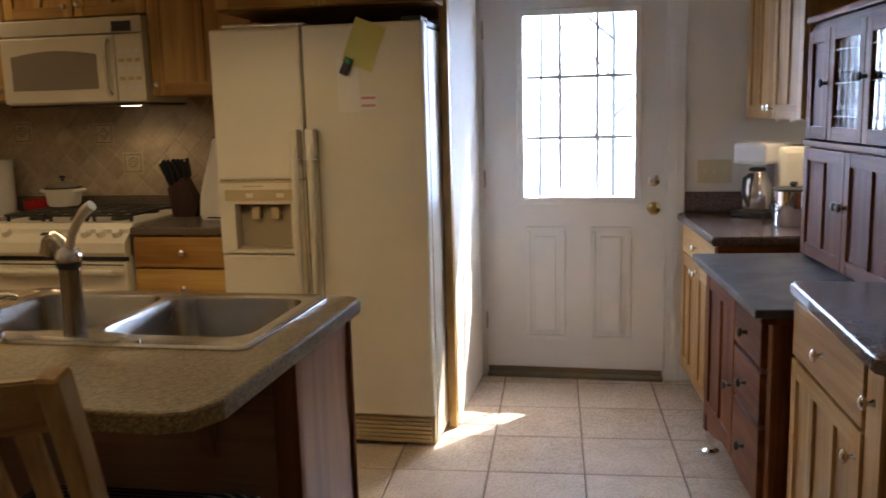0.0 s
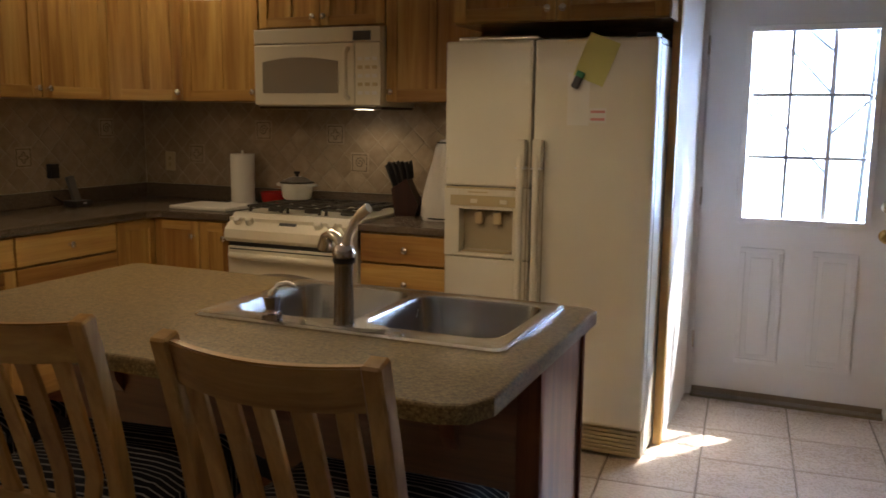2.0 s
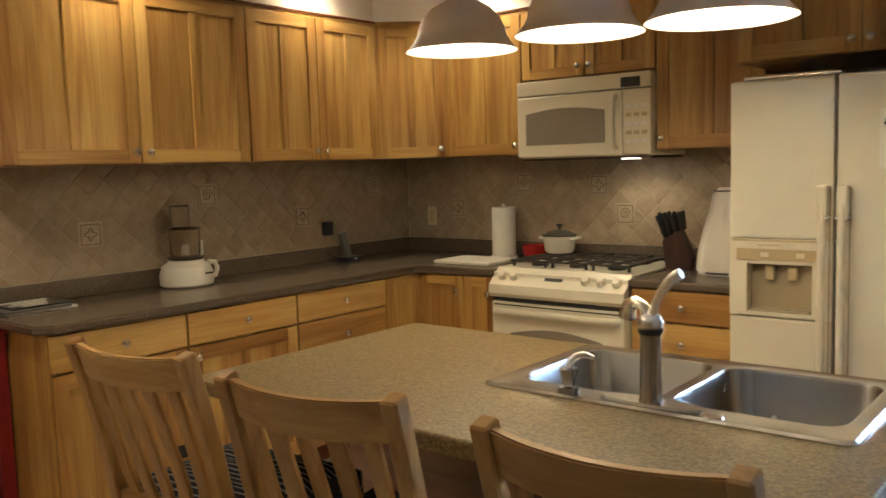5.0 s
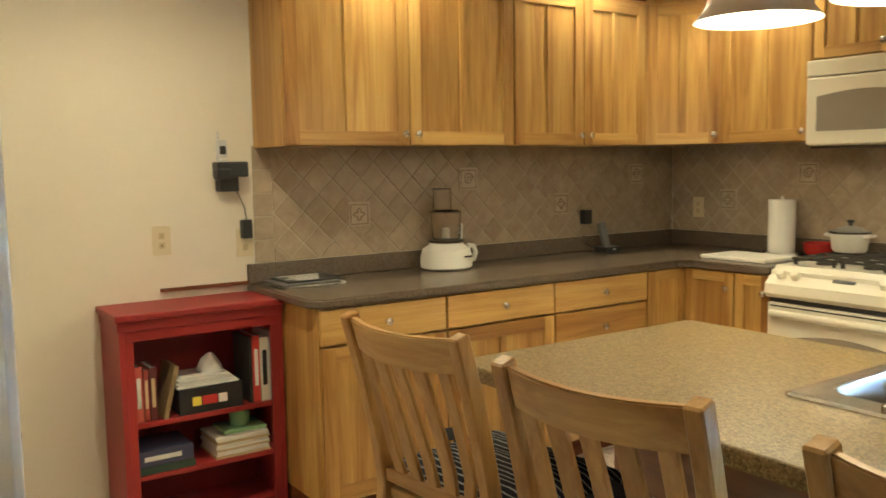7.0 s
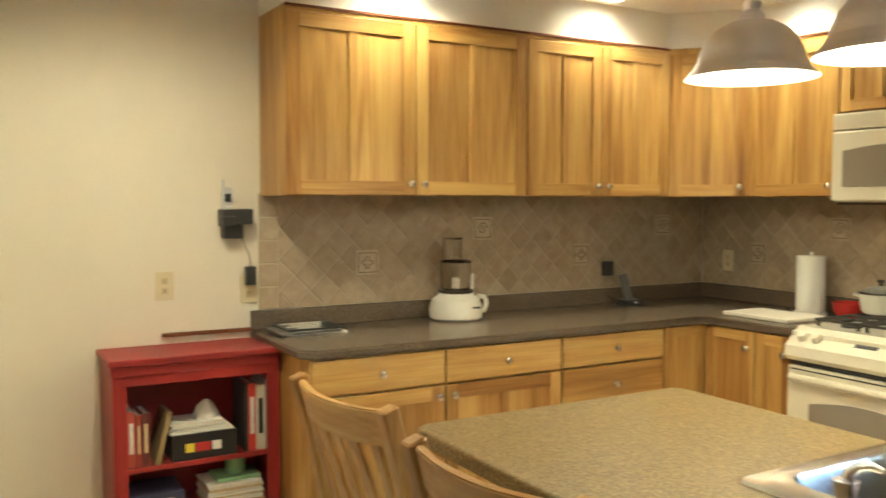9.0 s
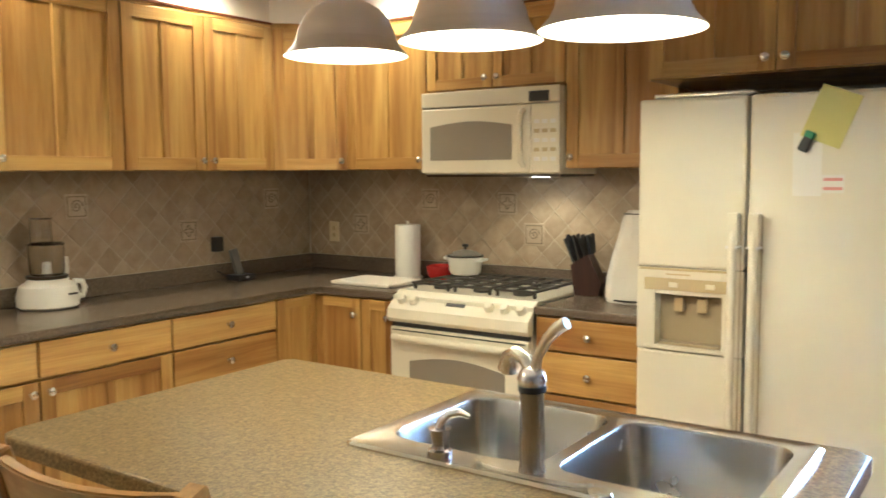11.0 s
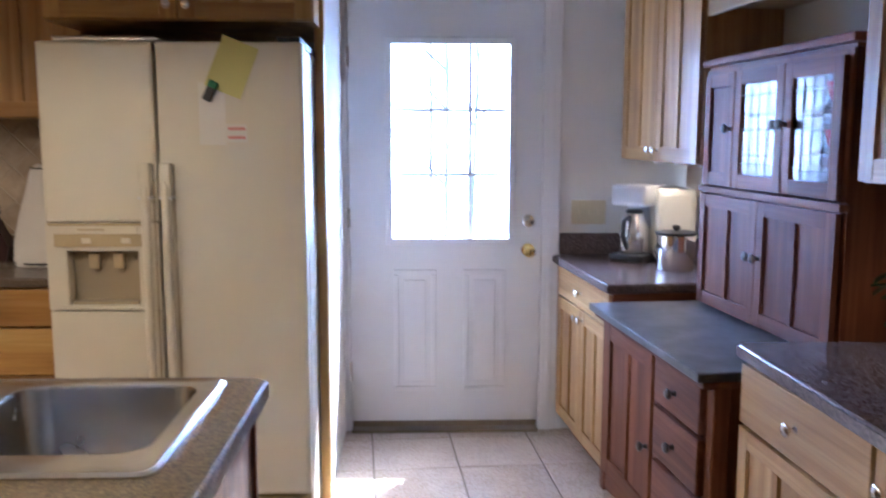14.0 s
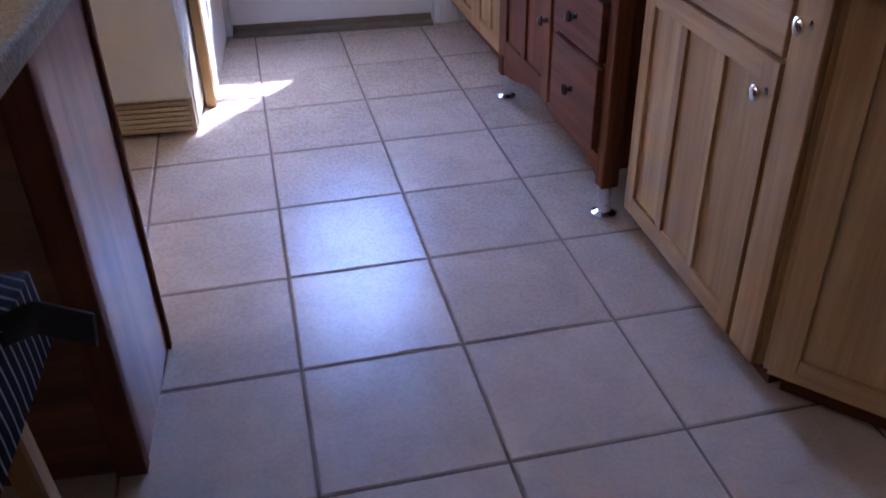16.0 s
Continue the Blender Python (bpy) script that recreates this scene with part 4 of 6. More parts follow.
def stool(at, rz, label):
    s = thing("bar_stool", at, label, "stool", "stools at the island", rz)
    hw = 0.20
    for x in (-hw, hw):
        pts = [(x, -0.24 + 0.05 * min(1, k / 4), 0.62 * k / 4) for k in range(5)] + [(x, back_line(z), z) for z in (0.72, 0.82, 0.92, 1.0, 1.066)]
        part("back_post", B(bar, pts, 0.036, 0.04), STOOL[2], s)
    for x in (-0.17, 0.17):
        part("front_leg", B(bar, [(x * 1.08, 0.21, 0), (x, 0.18, 0.575)], 0.04, 0.04), STOOL[2], s)
    n = 12
    bm = bmesh.new()
    rings = []
    for i in range(n + 1):
        u = -1 + 2 * i / n
        x, bow = u * (hw - 0.016), -0.035 * (1 - u * u)
        zt = 1.058 - 0.006 * (1 - u * u)
        rings.append([bm.verts.new((x, back_line(z) + bow + dy, z)) for z, dy in ((zt - 0.082, -0.012), (zt, -0.012), (zt, 0.012), (zt - 0.082, 0.012))])
    for a, b in zip(rings, rings[1:]):
        for i in range(4):
            bm.faces.new((a[i], a[(i + 1) % 4], b[(i + 1) % 4], b[i]))
    bm.faces.new(rings[0][::-1])
    bm.faces.new(rings[-1])
    lip = [e for e in bm.edges if abs(e.verts[0].co.x - e.verts[1].co.x) > 0.01]
    bmesh.ops.bevel(bm, geom=lip, offset=0.004, segments=2, affect="EDGES")
    part("crest_rail", bm, STOOL[0], s, smooth=True)
    part("lower_rail", B(box, -hw + 0.018, hw - 0.018, -0.205, -0.183, 0.625, 0.66, 0.004), STOOL[0], s)
    for k in range(5):
        u = -0.72 + 0.36 * k
        x = u * hw
        pts = [(x * 0.86, -0.193, 0.65)] + [(x, back_line(z) - 0.035 * (1 - u * u) * max(0.0, z - 0.66) / 0.34, z) for z in (0.72, 0.80, 0.88, 0.98)]
        part("slat", B(bar, pts, 0.042 if k % 2 else 0.036, 0.012), STOOL[2], s)
    part("seat", B(box, -0.215, 0.215, -0.19, 0.235, 0.575, 0.605, 0.008), STOOL[0], s)
    for y in (-0.2, 0.19):
        part("stretcher", B(box, -0.165, 0.165, y - 0.011, y + 0.011, 0.20, 0.235, 0.003), STOOL[0], s)
    for x in (-0.175, 0.175):
        part("stretcher", B(box, x - 0.011, x + 0.011, -0.19, 0.18, 0.26, 0.295, 0.003), STOOL[1], s)
    bm = B(box, -0.25, 0.25, -0.165, 0.245, 0.606, 0.66)
    bmesh.ops.subdivide_edges(bm, edges=list(bm.edges), cuts=9, use_grid_fill=True)
    for q in bm.verts:
        u, t = q.co.x / 0.25, (q.co.y - 0.035) / 0.21
        e = max(abs(u), abs(t))
        if q.co.z > 0.635:
            q.co.z += 0.016 * (1 - e ** 4) - 0.02 * e ** 6 + 0.006 * math.sin(q.co.y * 60) * (1 - e)
        if abs(u) > 0.95 and q.co.z < 0.635:
            q.co.z -= 0.075
        elif e > 0.95:
            q.co.x *= 0.985
    c = part("cushion", bm, STRIPE, s, "black and cream striped tie-on cushion", True)
    for x in (-0.235, 0.235):
        bm = bmesh.new()
        sg = 1 if x > 0 else -1
        bar(bm, [(x, 0.12, 0.635), (x + sg * 0.05, 0.12, 0.652), (x + sg * 0.085, 0.115, 0.64), (x + sg * 0.115, 0.108, 0.632)], 0.04, 0.012, (0, 0.5, 0.86))
        part("tie", bm, CLOTH_DK, c)
    return s


stool((-1.855, 0.972, 0), 6, "slatted light wood bar stool turned slightly sideways")
stool((-1.245, 0.962, 0), 8, "slatted light wood bar stool with striped cushion")
stool((-0.60, 0.972, 0), 1, "slatted light wood bar stool at the island's open end")

# ---- pendant lamps ----
RZ = PENDANTS[1][2]
MID = Vector(PENDANTS[1])
fix = thing("pendant_light_bar", MID, "pewter light bar with three bell-shaped metal shades", "pendant lamp")
ends = [Vector(p) - MID + Vector((0, 0, 0.235)) for p in PENDANTS]
part("bar", B(tube, ends, 0.011), PEWTER, fix)
for f in (0.3, 0.7):
    foot = ends[0].lerp(ends[2], f)
    part("rod", B(tube, [foot, (foot.x, foot.y, CZ - RZ - 0.012)], 0.008), PEWTER, fix)
part("canopy", B(box, -0.42, 0.42, -0.06, 0.06, CZ - RZ - 0.022, CZ - RZ - 0.001, 0.006), PEWTER, fix)
SHADE_IN = paint("white_shade_lining", (0.85, 0.83, 0.78), 0.5, 0.02, 100, 0.02)
for p in PENDANTS:
    at = Matrix.Translation(Vector(p) - MID)
    sh = part("shade", B(lathe, [(0.194, 0.0), (0.191, 0.004), (0.178, 0.018), (0.168, 0.029), (0.160, 0.045), (0.156, 0.05), (0.150, 0.078), (0.134, 0.112), (0.106, 0.143), (0.070, 0.163), (0.036, 0.170), (0.034, 0.19), (0.026, 0.2), (0.026, 0.224), (0.016, 0.233), (0, 0.234)], 48, at), PEWTER, fix, "pewter bell shade", True)
    part("lining", B(lathe, [(0.1935, 0.0002), (0.188, 0.005), (0.174, 0.017), (0.158, 0.033), (0.145, 0.08), (0.130, 0.109), (0.101, 0.139), (0.06, 0.157), (0, 0.16)], 48, at), SHADE_IN, sh, "white enamel inside", True)
    part("bulb", B(lathe, [(0, 0.055), (0.02, 0.058), (0.034, 0.075), (0.036, 0.092), (0.026, 0.118), (0.016, 0.135), (0.016, 0.156)], 20, at), BULB, sh, "lit frosted bulb", True)
# the three added fill lamps get the same fixture as the real cans
for x, y, _ in CANS_AND_FILL:
    c = thing("recessed_or_fill_lamp", (x, y, CZ), "round recessed lamp with white trim, three seen and three added as fill", "ceiling lamp", "recessed ceiling lamps")
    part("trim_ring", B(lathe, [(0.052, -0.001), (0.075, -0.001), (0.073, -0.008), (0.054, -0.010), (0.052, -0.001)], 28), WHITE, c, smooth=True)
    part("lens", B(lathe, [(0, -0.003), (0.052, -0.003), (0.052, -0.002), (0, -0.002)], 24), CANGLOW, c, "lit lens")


# ---- red bookcase ----
def bookcase():
    b = thing("bookcase", (X0, 0.445, 0), "low red painted wooden bookcase against the wall", "bookcase")
    D, W2 = 0.29, 0.645
    part("top", B(box, 0.002, D + 0.02, -0.015, W2 + 0.005, 0.865, 0.89, 0.005), RED, b)
    part("cornice", B(box, 0.01, D + 0.008, -0.006, W2, 0.825, 0.865, 0.004), RED, b)
    for y in (0, W2 - 0.022):
        part("side", B(box, 0.002, D, y, y + 0.022, 0, 0.825, 0.002), RED, b)
    part("back", B(box, 0.002, 0.012, 0.022, W2 - 0.022, 0.03, 0.825), RED, b)
    part("face_rail", B(box, D - 0.018, D, 0.022, W2 - 0.022, 0.785, 0.825, 0.002), RED, b)
    for y in (0.022, W2 - 0.052):
        part("face_stile", B(box, D - 0.018, D - 0.0005, y, y + 0.03, 0.0, 0.785, 0.002), RED, b)
    for z in (0.06, 0.26, 0.465):
        part("shelf", B(box, 0.013, D - 0.02, 0.023, W2 - 0.023, z - 0.02, z, 0.002), RED, b)


bookcase()


def book(x, y, z, w, d, h, colour, lean=0.0, flat=False, name="book", label="", spine=None):
    """A book with cover boards and page block; w is its thickness along y."""
    b = thing(name, (x, y, z), label or "closed hardback book on the red shelf", "book", "books on the red bookcase")
    m = paint("cover", colour, 0.5, 0.08, 200, 0.06)
    if flat:
        part("cover", B(box, -d, 0, 0, h, 0, 0.003), m, b)
        part("cover", B(box, -d, 0, 0, h, w - 0.003, w), m, b)
        part("pages", B(box, -d + 0.004, -0.004, 0.004, h - 0.003, 0.003, w - 0.003), PAPER, b)
        part("spine", B(box, 0, 0.003, 0, h, 0, w), m, b)
        if spine:
            part("spine_title", B(box, 0.0032, 0.0045, h * 0.2, h * 0.8, w * 0.35, w * 0.65), spine, b)
    else:
        part("cover", B(box, -d, 0, 0, 0.003, 0, h), m, b)
        part("cover", B(box, -d, 0, w - 0.003, w, 0, h), m, b)
        part("pages", B(box, -d + 0.004, -0.002, 0.003, w - 0.003, 0.003, h - 0.004), PAPER, b)
        part("spine", B(box, 0, 0.003, 0, w, 0, h), m, b)
        if spine:
            part("spine_title", B(box, 0.0032, 0.0045, w * 0.25, w * 0.75, h * 0.25, h * 0.8), spine, b)
    if lean:
        b.matrix_world = b.matrix_world @ pose(0, 0, 0, lean)
    return b


SX = X0 + 0.265
TAN = paint("title_tan", (0.55, 0.42, 0.24), 0.6)
for y, w, h, c, sp in ((0.475, 0.022, 0.20, (0.04, 0.03, 0.03), None), (0.50, 0.03, 0.215, (0.50, 0.10, 0.07), PAPER), (0.533, 0.02, 0.20, (0.32, 0.05, 0.035), TAN), (0.556, 0.026, 0.205, (0.13, 0.03, 0.03), TAN)):
    book(SX - 0.01, y, 0.466, w, 0.15, h, c, 0, spine=sp)
book(SX, 0.60, 0.468, 0.018, 0.15, 0.205, (0.30, 0.22, 0.11), -14, label="tan book leaning on the red shelf")
for y, w, h, c, sp in ((0.955, 0.012, 0.27, (0.03, 0.03, 0.03), None), (0.970, 0.03, 0.275, (0.55, 0.05, 0.045), PAPER), (1.003, 0.036, 0.265, (0.72, 0.68, 0.55), BLACK), (1.042, 0.024, 0.285, (0.62, 0.62, 0.62), None)):
    book(SX - 0.012, y, 0.466, w, 0.17, h, c, 0, spine=sp)
YEL = paint("label_yellow", (0.75, 0.60, 0.05), 0.6)
REDL = paint("label_red", (0.55, 0.03, 0.03), 0.6)
bx = thing("storage_box", (SX - 0.002, 0.665, 0.466), "black open box with a yellow and red label", "box")
for a in ((-0.2, 0, 0, 0.004, 0, 0.10), (-0.2, 0, 0.251, 0.255, 0, 0.10), (-0.2, -0.196, 0.004, 0.251, 0, 0.10), (-0.004, 0, 0.004, 0.251, 0, 0.10)):
    part("side", B(box, *a), BLACK, bx)
part("base", B(box, -0.196, -0.004, 0.004, 0.251, 0, 0.004), BLACK, bx)
for a, m in (((0.05, 0.085), YEL), ((0.09, 0.15), REDL), ((0.155, 0.19), PAPER)):
    part("label", B(box, 0.0002, 0.0015, a[0], a[1], 0.03, 0.065), m, bx)
st = thing("paper_stack", (SX - 0.012, 0.66, 0.567), "uneven stack of papers on the black box", "papers")
for k in range(5):
    part("sheet", B(box, -0.18 + 0.006 * k, 0.0 - 0.004 * (k % 3), 0.0 + 0.008 * (k % 2), 0.25 - 0.01 * k, 0.0085 * k, 0.0085 * k + 0.007), PAPER, st)
bm = B(lathe, [(0, 0.07), (0.012, 0.066), (0.03, 0.045), (0.05, 0.018), (0.055, 0.0), (0, 0.0)], 14)
for q in bm.verts:
    q.co += Vector((noise.noise(q.co * 40), noise.noise(q.co * 40 + Vector((9, 0, 0))), 0)) * 0.012
solid("crumpled_cloth", bm, PAPER, (SX - 0.1, 0.82, 0.610), "crumpled white cloth on the paper stack", "cloth", smooth=True)
book(SX, 0.475, 0.261, 0.028, 0.2, 0.24, (0.03, 0.06, 0.04), 0, True, label="thin dark green book lying flat")
book(SX - 0.004, 0.475, 0.290, 0.06, 0.2, 0.235, (0.055, 0.06, 0.12), 0, True, label="thick navy blue book lying flat", spine=PAPER)
st = thing("magazine_stack", (SX, 0.80, 0.261), "stack of yellowed magazines on the shelf", "magazines")
for k in range(9):
    part("magazine", B(box, -0.2 + 0.004 * (k % 3), 0.0 - 0.005 * (k % 2), 0.003 * (k % 4), 0.23 - 0.004 * (k % 3), 0.0095 * k, 0.0095 * k + 0.0085), PAPER if k % 3 else TAN, st)
GREEN = paint("pale_green_plastic", (0.24, 0.42, 0.22), 0.45)
cup = thing("green_cup", (SX - 0.09, 0.935, 0.348), "pale green cup on a green folded cloth", "cup")
part("folded_cloth", B(box, -0.08, 0.07, -0.09, 0.09, 0, 0.016, 0.006), GREEN, cup)
part("cup", B(lathe, [(0, 0.017), (0.04, 0.017), (0.043, 0.105), (0.039, 0.105), (0.036, 0.025), (0, 0.024)], 24), GREEN, cup, smooth=True)


# ---- wall fittings on the west wall ----
def plate(at, rz, w, h, label, holes):
    p = thing("wall_plate", at, label, "outlet", "wall plates", rz)
    part("cover", B(box, -w / 2, w / 2, -0.006, -0.0005, -h / 2, h / 2, 0.002), ALMOND, p)
    for dx, dz, hw, hh, m in holes:
        part("socket", B(box, dx - hw, dx + hw, -0.009, -0.005, dz - hh, dz + hh, 0.001), m, p)
    return p


OUT = [(0, 0.02, 0.012, 0.013, BISQUE_DK), (0, -0.02, 0.012, 0.013, BISQUE_DK), (0.003, 0.02, 0.002, 0.004, BLACK), (0.003, -0.02, 0.002, 0.004, BLACK)]
plate((X0, 0.70, 1.13), 90, 0.075, 0.118, "almond double outlet on the cream wall", OUT[:2] + [(0, 0.02, 0.004, 0.005, BLACK), (0, -0.02, 0.004, 0.005, BLACK)])
plate((X0, 1.055, 1.10), 90, 0.075, 0.118, "almond outlet with a black adapter plugged in", OUT[1:2])
plate((0.815, YD, 1.075), 0, 0.165, 0.115, "almond three-gang switch plate beside the door", [(dx, 0, 0.006, 0.012, ALMOND) for dx in (-0.046, 0, 0.046)])
ad = thing("power_adapter", (X0, 1.055, 1.16), "black power adapter on the wall outlet with its lead", "adapter")
part("body", B(box, 0.008, 0.045, -0.022, 0.022, -0.04, 0.04, 0.005), BLACK, ad)
part("cord", B(tube, [(0.03, 0, 0.04), (0.03, -0.005, 0.09), (0.025, -0.03, 0.15), (0.025, -0.055, 0.19)], 0.0025, 6), BLACK, ad)
SILVER = paint("silver_plastic", (0.52, 0.52, 0.53), 0.35, 0.04, 300, 0.02)
GREY = paint("grey_plastic", (0.12, 0.115, 0.11), 0.4, 0.1, 300, 0.02)
ph = thing("wall_phone", (X0, 0.975, 1.40), "black and silver cordless phone on a wall mount", "telephone")
part("mount", B(box, 0.001, 0.07, -0.045, 0.05, -0.09, -0.02, 0.006), BLACK, ph)
part("base", B(box, 0.001, 0.09, -0.06, 0.095, -0.02, 0.055, 0.01), BLACK, ph)
part("cradle", B(box, 0.03, 0.1, -0.065, 0.005, -0.03, 0.02, 0.006), BLACK, ph)
hs = part("handset", B(box, 0.045, 0.08, -0.055, -0.005, -0.015, 0.16, 0.01), SILVER, ph)
part("antenna", B(tube, [(0.06, -0.045, 0.158), (0.06, -0.045, 0.20)], 0.006, 8), SILVER, hs)
part("screen", B(box, 0.0802, 0.083, -0.045, -0.015, 0.09, 0.13), BLACK, hs)
for r in range(4):
    for q in range(3):
        part("key", B(box, 0.0802, 0.083, -0.046 + q * 0.012, -0.038 + q * 0.012, 0.015 + r * 0.016, 0.024 + r * 0.016), PAPER, hs)
ph.matrix_world = ph.matrix_world @ Matrix.Scale(0.86, 4)
solid("wall_ledge", B(box, 0.001, 0.02, 0, 0.375, 0, 0.014, 0.003), OAK[1], (X0, 0.685, 0.92), "narrow brown wooden strip on the wall", "ledge")


# ---- things on the west worktop ----
CLEAR = glass("clear_plastic", 0.05, (0.95, 0.94, 0.91))
fp = thing("food_processor", (X0 + 0.135, 2.02, CT + 0.001), "white food processor with a clear bowl", "food processor", "", 90)
WPL = paint("white_plastic", (0.80, 0.78, 0.72), 0.35, 0.02, 300, 0.02)
part("motor_base", B(lathe, [(0, 0), (0.11, 0), (0.125, 0.01), (0.128, 0.05), (0.115, 0.095), (0.085, 0.115), (0.08, 0.125), (0, 0.125)], 28), WPL, fp, smooth=True)
part("handle", B(tube, [(0.11, -0.02, 0.105), (0.15, -0.02, 0.10), (0.162, -0.02, 0.07), (0.15, -0.02, 0.035), (0.11, -0.02, 0.03)], 0.012, 8), WPL, fp, smooth=True)
part("collar", B(lathe, [(0.082, 0.126), (0.085, 0.13), (0.085, 0.14), (0.06, 0.14)], 24), DARKMET, fp, smooth=True)
bw = part("bowl", B(lathe, [(0.062, 0.14), (0.07, 0.15), (0.074, 0.27), (0.071, 0.27), (0.067, 0.152), (0, 0.145)], 28), CLEAR, fp, "clear plastic bowl", True)
part("lid", B(lathe, [(0, 0.285), (0.06, 0.283), (0.076, 0.275), (0.076, 0.271), (0, 0.2715)], 28), CLEAR, bw, smooth=True)
part("feed_tube", B(lathe, [(0.045, 0.286), (0.045, 0.385), (0.041, 0.385), (0.041, 0.286)], 24, pose(-0.02, 0, 0)), CLEAR, bw, smooth=True)
part("pusher", B(lathe, [(0, 0.30), (0.036, 0.30), (0.036, 0.38), (0.046, 0.386), (0.046, 0.392), (0, 0.392)], 24, pose(-0.02, 0, 0)), CLEAR, bw, "clear pusher", True)
part("blade_hub", B(lathe, [(0, 0.146), (0.02, 0.146), (0.017, 0.20), (0, 0.205)], 14), WPL, bw, smooth=True)
part("side_post", B(tube, [(0.1, 0.02, 0.11), (0.1, 0.02, 0.21)], 0.012, 8), WPL, fp)
part("badge", B(box, 0.02, 0.06, -0.1285, -0.121, 0.06, 0.068), BLACK, fp)
mg = thing("magazines", (X0 + 0.06, 1.10, CT + 0.001), "two black and white magazines on the worktop", "magazines", "", 0)
part("magazine", B(box, 0.0, 0.21, 0.02, 0.30, 0, 0.008), PAPER, mg)
part("magazine", B(box, 0.02, 0.22, 0.0, 0.27, 0.0085, 0.018), GREY, mg)
part("magazine", B(box, 0.0, 0.2, 0.04, 0.29, 0.0185, 0.026), BLACK, mg)
for k in range(4):
    part("print", B(box, 0.02 + 0.045 * k, 0.045 + 0.045 * k, 0.06 + 0.03 * (k % 2), 0.25 - 0.02 * k, 0.0262, 0.0275), PAPER, mg)
p2 = thing("cordless_phone", (X0 + 0.12, 3.13, CT + 0.001), "silver cordless phone standing in a black cradle", "telephone", "", 90)
part("cradle", B(box, -0.06, 0.06, -0.05, 0.05, 0, 0.03, 0.008), BLACK, p2)
bm = B(box, -0.024, 0.024, -0.013, 0.013, 0.02, 0.17, 0.008)
bmesh.ops.transform(bm, matrix=pose(0, 0, 0, -12, -8), verts=bm.verts)
part("handset", bm, GREY, p2)
part("keypad", B(box, -0.012, 0.012, -0.052, -0.0505, 0.012, 0.022), SILVER, p2)
part("cord", B(tube, [(-0.05, 0.04, 0.012), (-0.08, 0.1, 0.05), (-0.07, 0.13, 0.13), (-0.05, 0.14, 0.2)], 0.003, 6), BLACK, p2)
solid("power_adapter", B(box, 0.009, 0.05, -0.028, 0.028, -0.04, 0.04, 0.006), BLACK, (X0, 3.05, 1.115), "black power adapter plugged into the tiled wall", "adapter")
plate((-3.49, YS - 0.009, 1.145), 0, 0.075, 0.118, "almond outlet on the tiled splashback", OUT)
WOODW = paint("white_board", (0.74, 0.70, 0.62), 0.5, 0.05, 100, 0.05)
cb = solid("cutting_board", B(box, -0.19, 0.19, -0.14, 0.14, 0, 0.018, 0.006), WOODW, (-2.86, 3.40, CT + 0.001), "white cutting board on the worktop", "cutting board")
pt = thing("paper_towel", (-2.85, 3.66, CT + 0.001), "upright roll of white paper towel", "paper towel")
part("stand", B(lathe, [(0, 0), (0.08, 0), (0.08, 0.01), (0, 0.012)], 24), WPL, pt, smooth=True)
part("roll", B(lathe, [(0.018, 0.013), (0.068, 0.013), (0.069, 0.29), (0.018, 0.29)], 28), PAPER, pt, smooth=True)
part("spindle", B(tube, [(0, 0, 0.012), (0, 0, 0.31)], 0.008), WPL, pt)
REDP = paint("red_enamel", (0.42, 0.02, 0.018), 0.25, 0.04)
rd = thing("red_bowl", (-2.66, 3.70, CT + 0.001), "small glossy red enamel bowl", "bowl")
part("bowl", B(lathe, [(0, 0), (0.05, 0), (0.075, 0.03), (0.08, 0.075), (0.076, 0.075), (0.07, 0.032), (0, 0.01)], 24), REDP, rd, smooth=True)
pot = thing("saucepan", (-2.46, 3.63, 0.9695), "white enamel pot with a glass lid", "pot")
part("body", B(lathe, [(0, 0), (0.068, 0), (0.08, 0.012), (0.09, 0.085), (0.093, 0.09), (0.087, 0.09), (0.078, 0.015), (0, 0.006)], 32), WPL, pot, smooth=True)
lid = part("lid", B(lathe, [(0.09, 0.091), (0.088, 0.097), (0.056, 0.118), (0.02, 0.127), (0, 0.128)], 32), CLEAR, pot, "domed glass lid", True)
part("lid_rim", B(lathe, [(0.085, 0.0905), (0.094, 0.0905), (0.094, 0.098), (0.085, 0.098), (0.085, 0.0905)], 32), DARKMET, lid, smooth=True)
part("lid_knob", B(lathe, [(0.008, 0.128), (0.008, 0.138), (0.018, 0.145), (0.016, 0.155), (0, 0.157)], 16), BLACK, lid, smooth=True)
for sg in (-1, 1):
    part("handle", B(tube, [(sg * 0.083, -0.025, 0.075), (sg * 0.112, -0.025, 0.08), (sg * 0.12, 0, 0.082), (sg * 0.112, 0.025, 0.08), (sg * 0.083, 0.025, 0.075)], 0.008, 8), WPL, pot, smooth=True)
kb = thing("knife_block", (-1.765, 3.60, CT + 0.001), "dark wooden knife block full of black knives", "knife block", "", 10)
bm = B(prism, [(-0.065, 0), (0.085, 0), (0.105, 0.06), (0.02, 0.2), (-0.09, 0.145)], -0.06, 0.06)
bmesh.ops.transform(bm, matrix=pose(0, 0, 0, 90), verts=bm.verts)
part("block", bm, wood("dark_block_wood", (0.075, 0.022, 0.014), (0.05, 0.014, 0.009), (0.022, 0.007, 0.005), 2, 0.4), kb, "dark red-stained block")
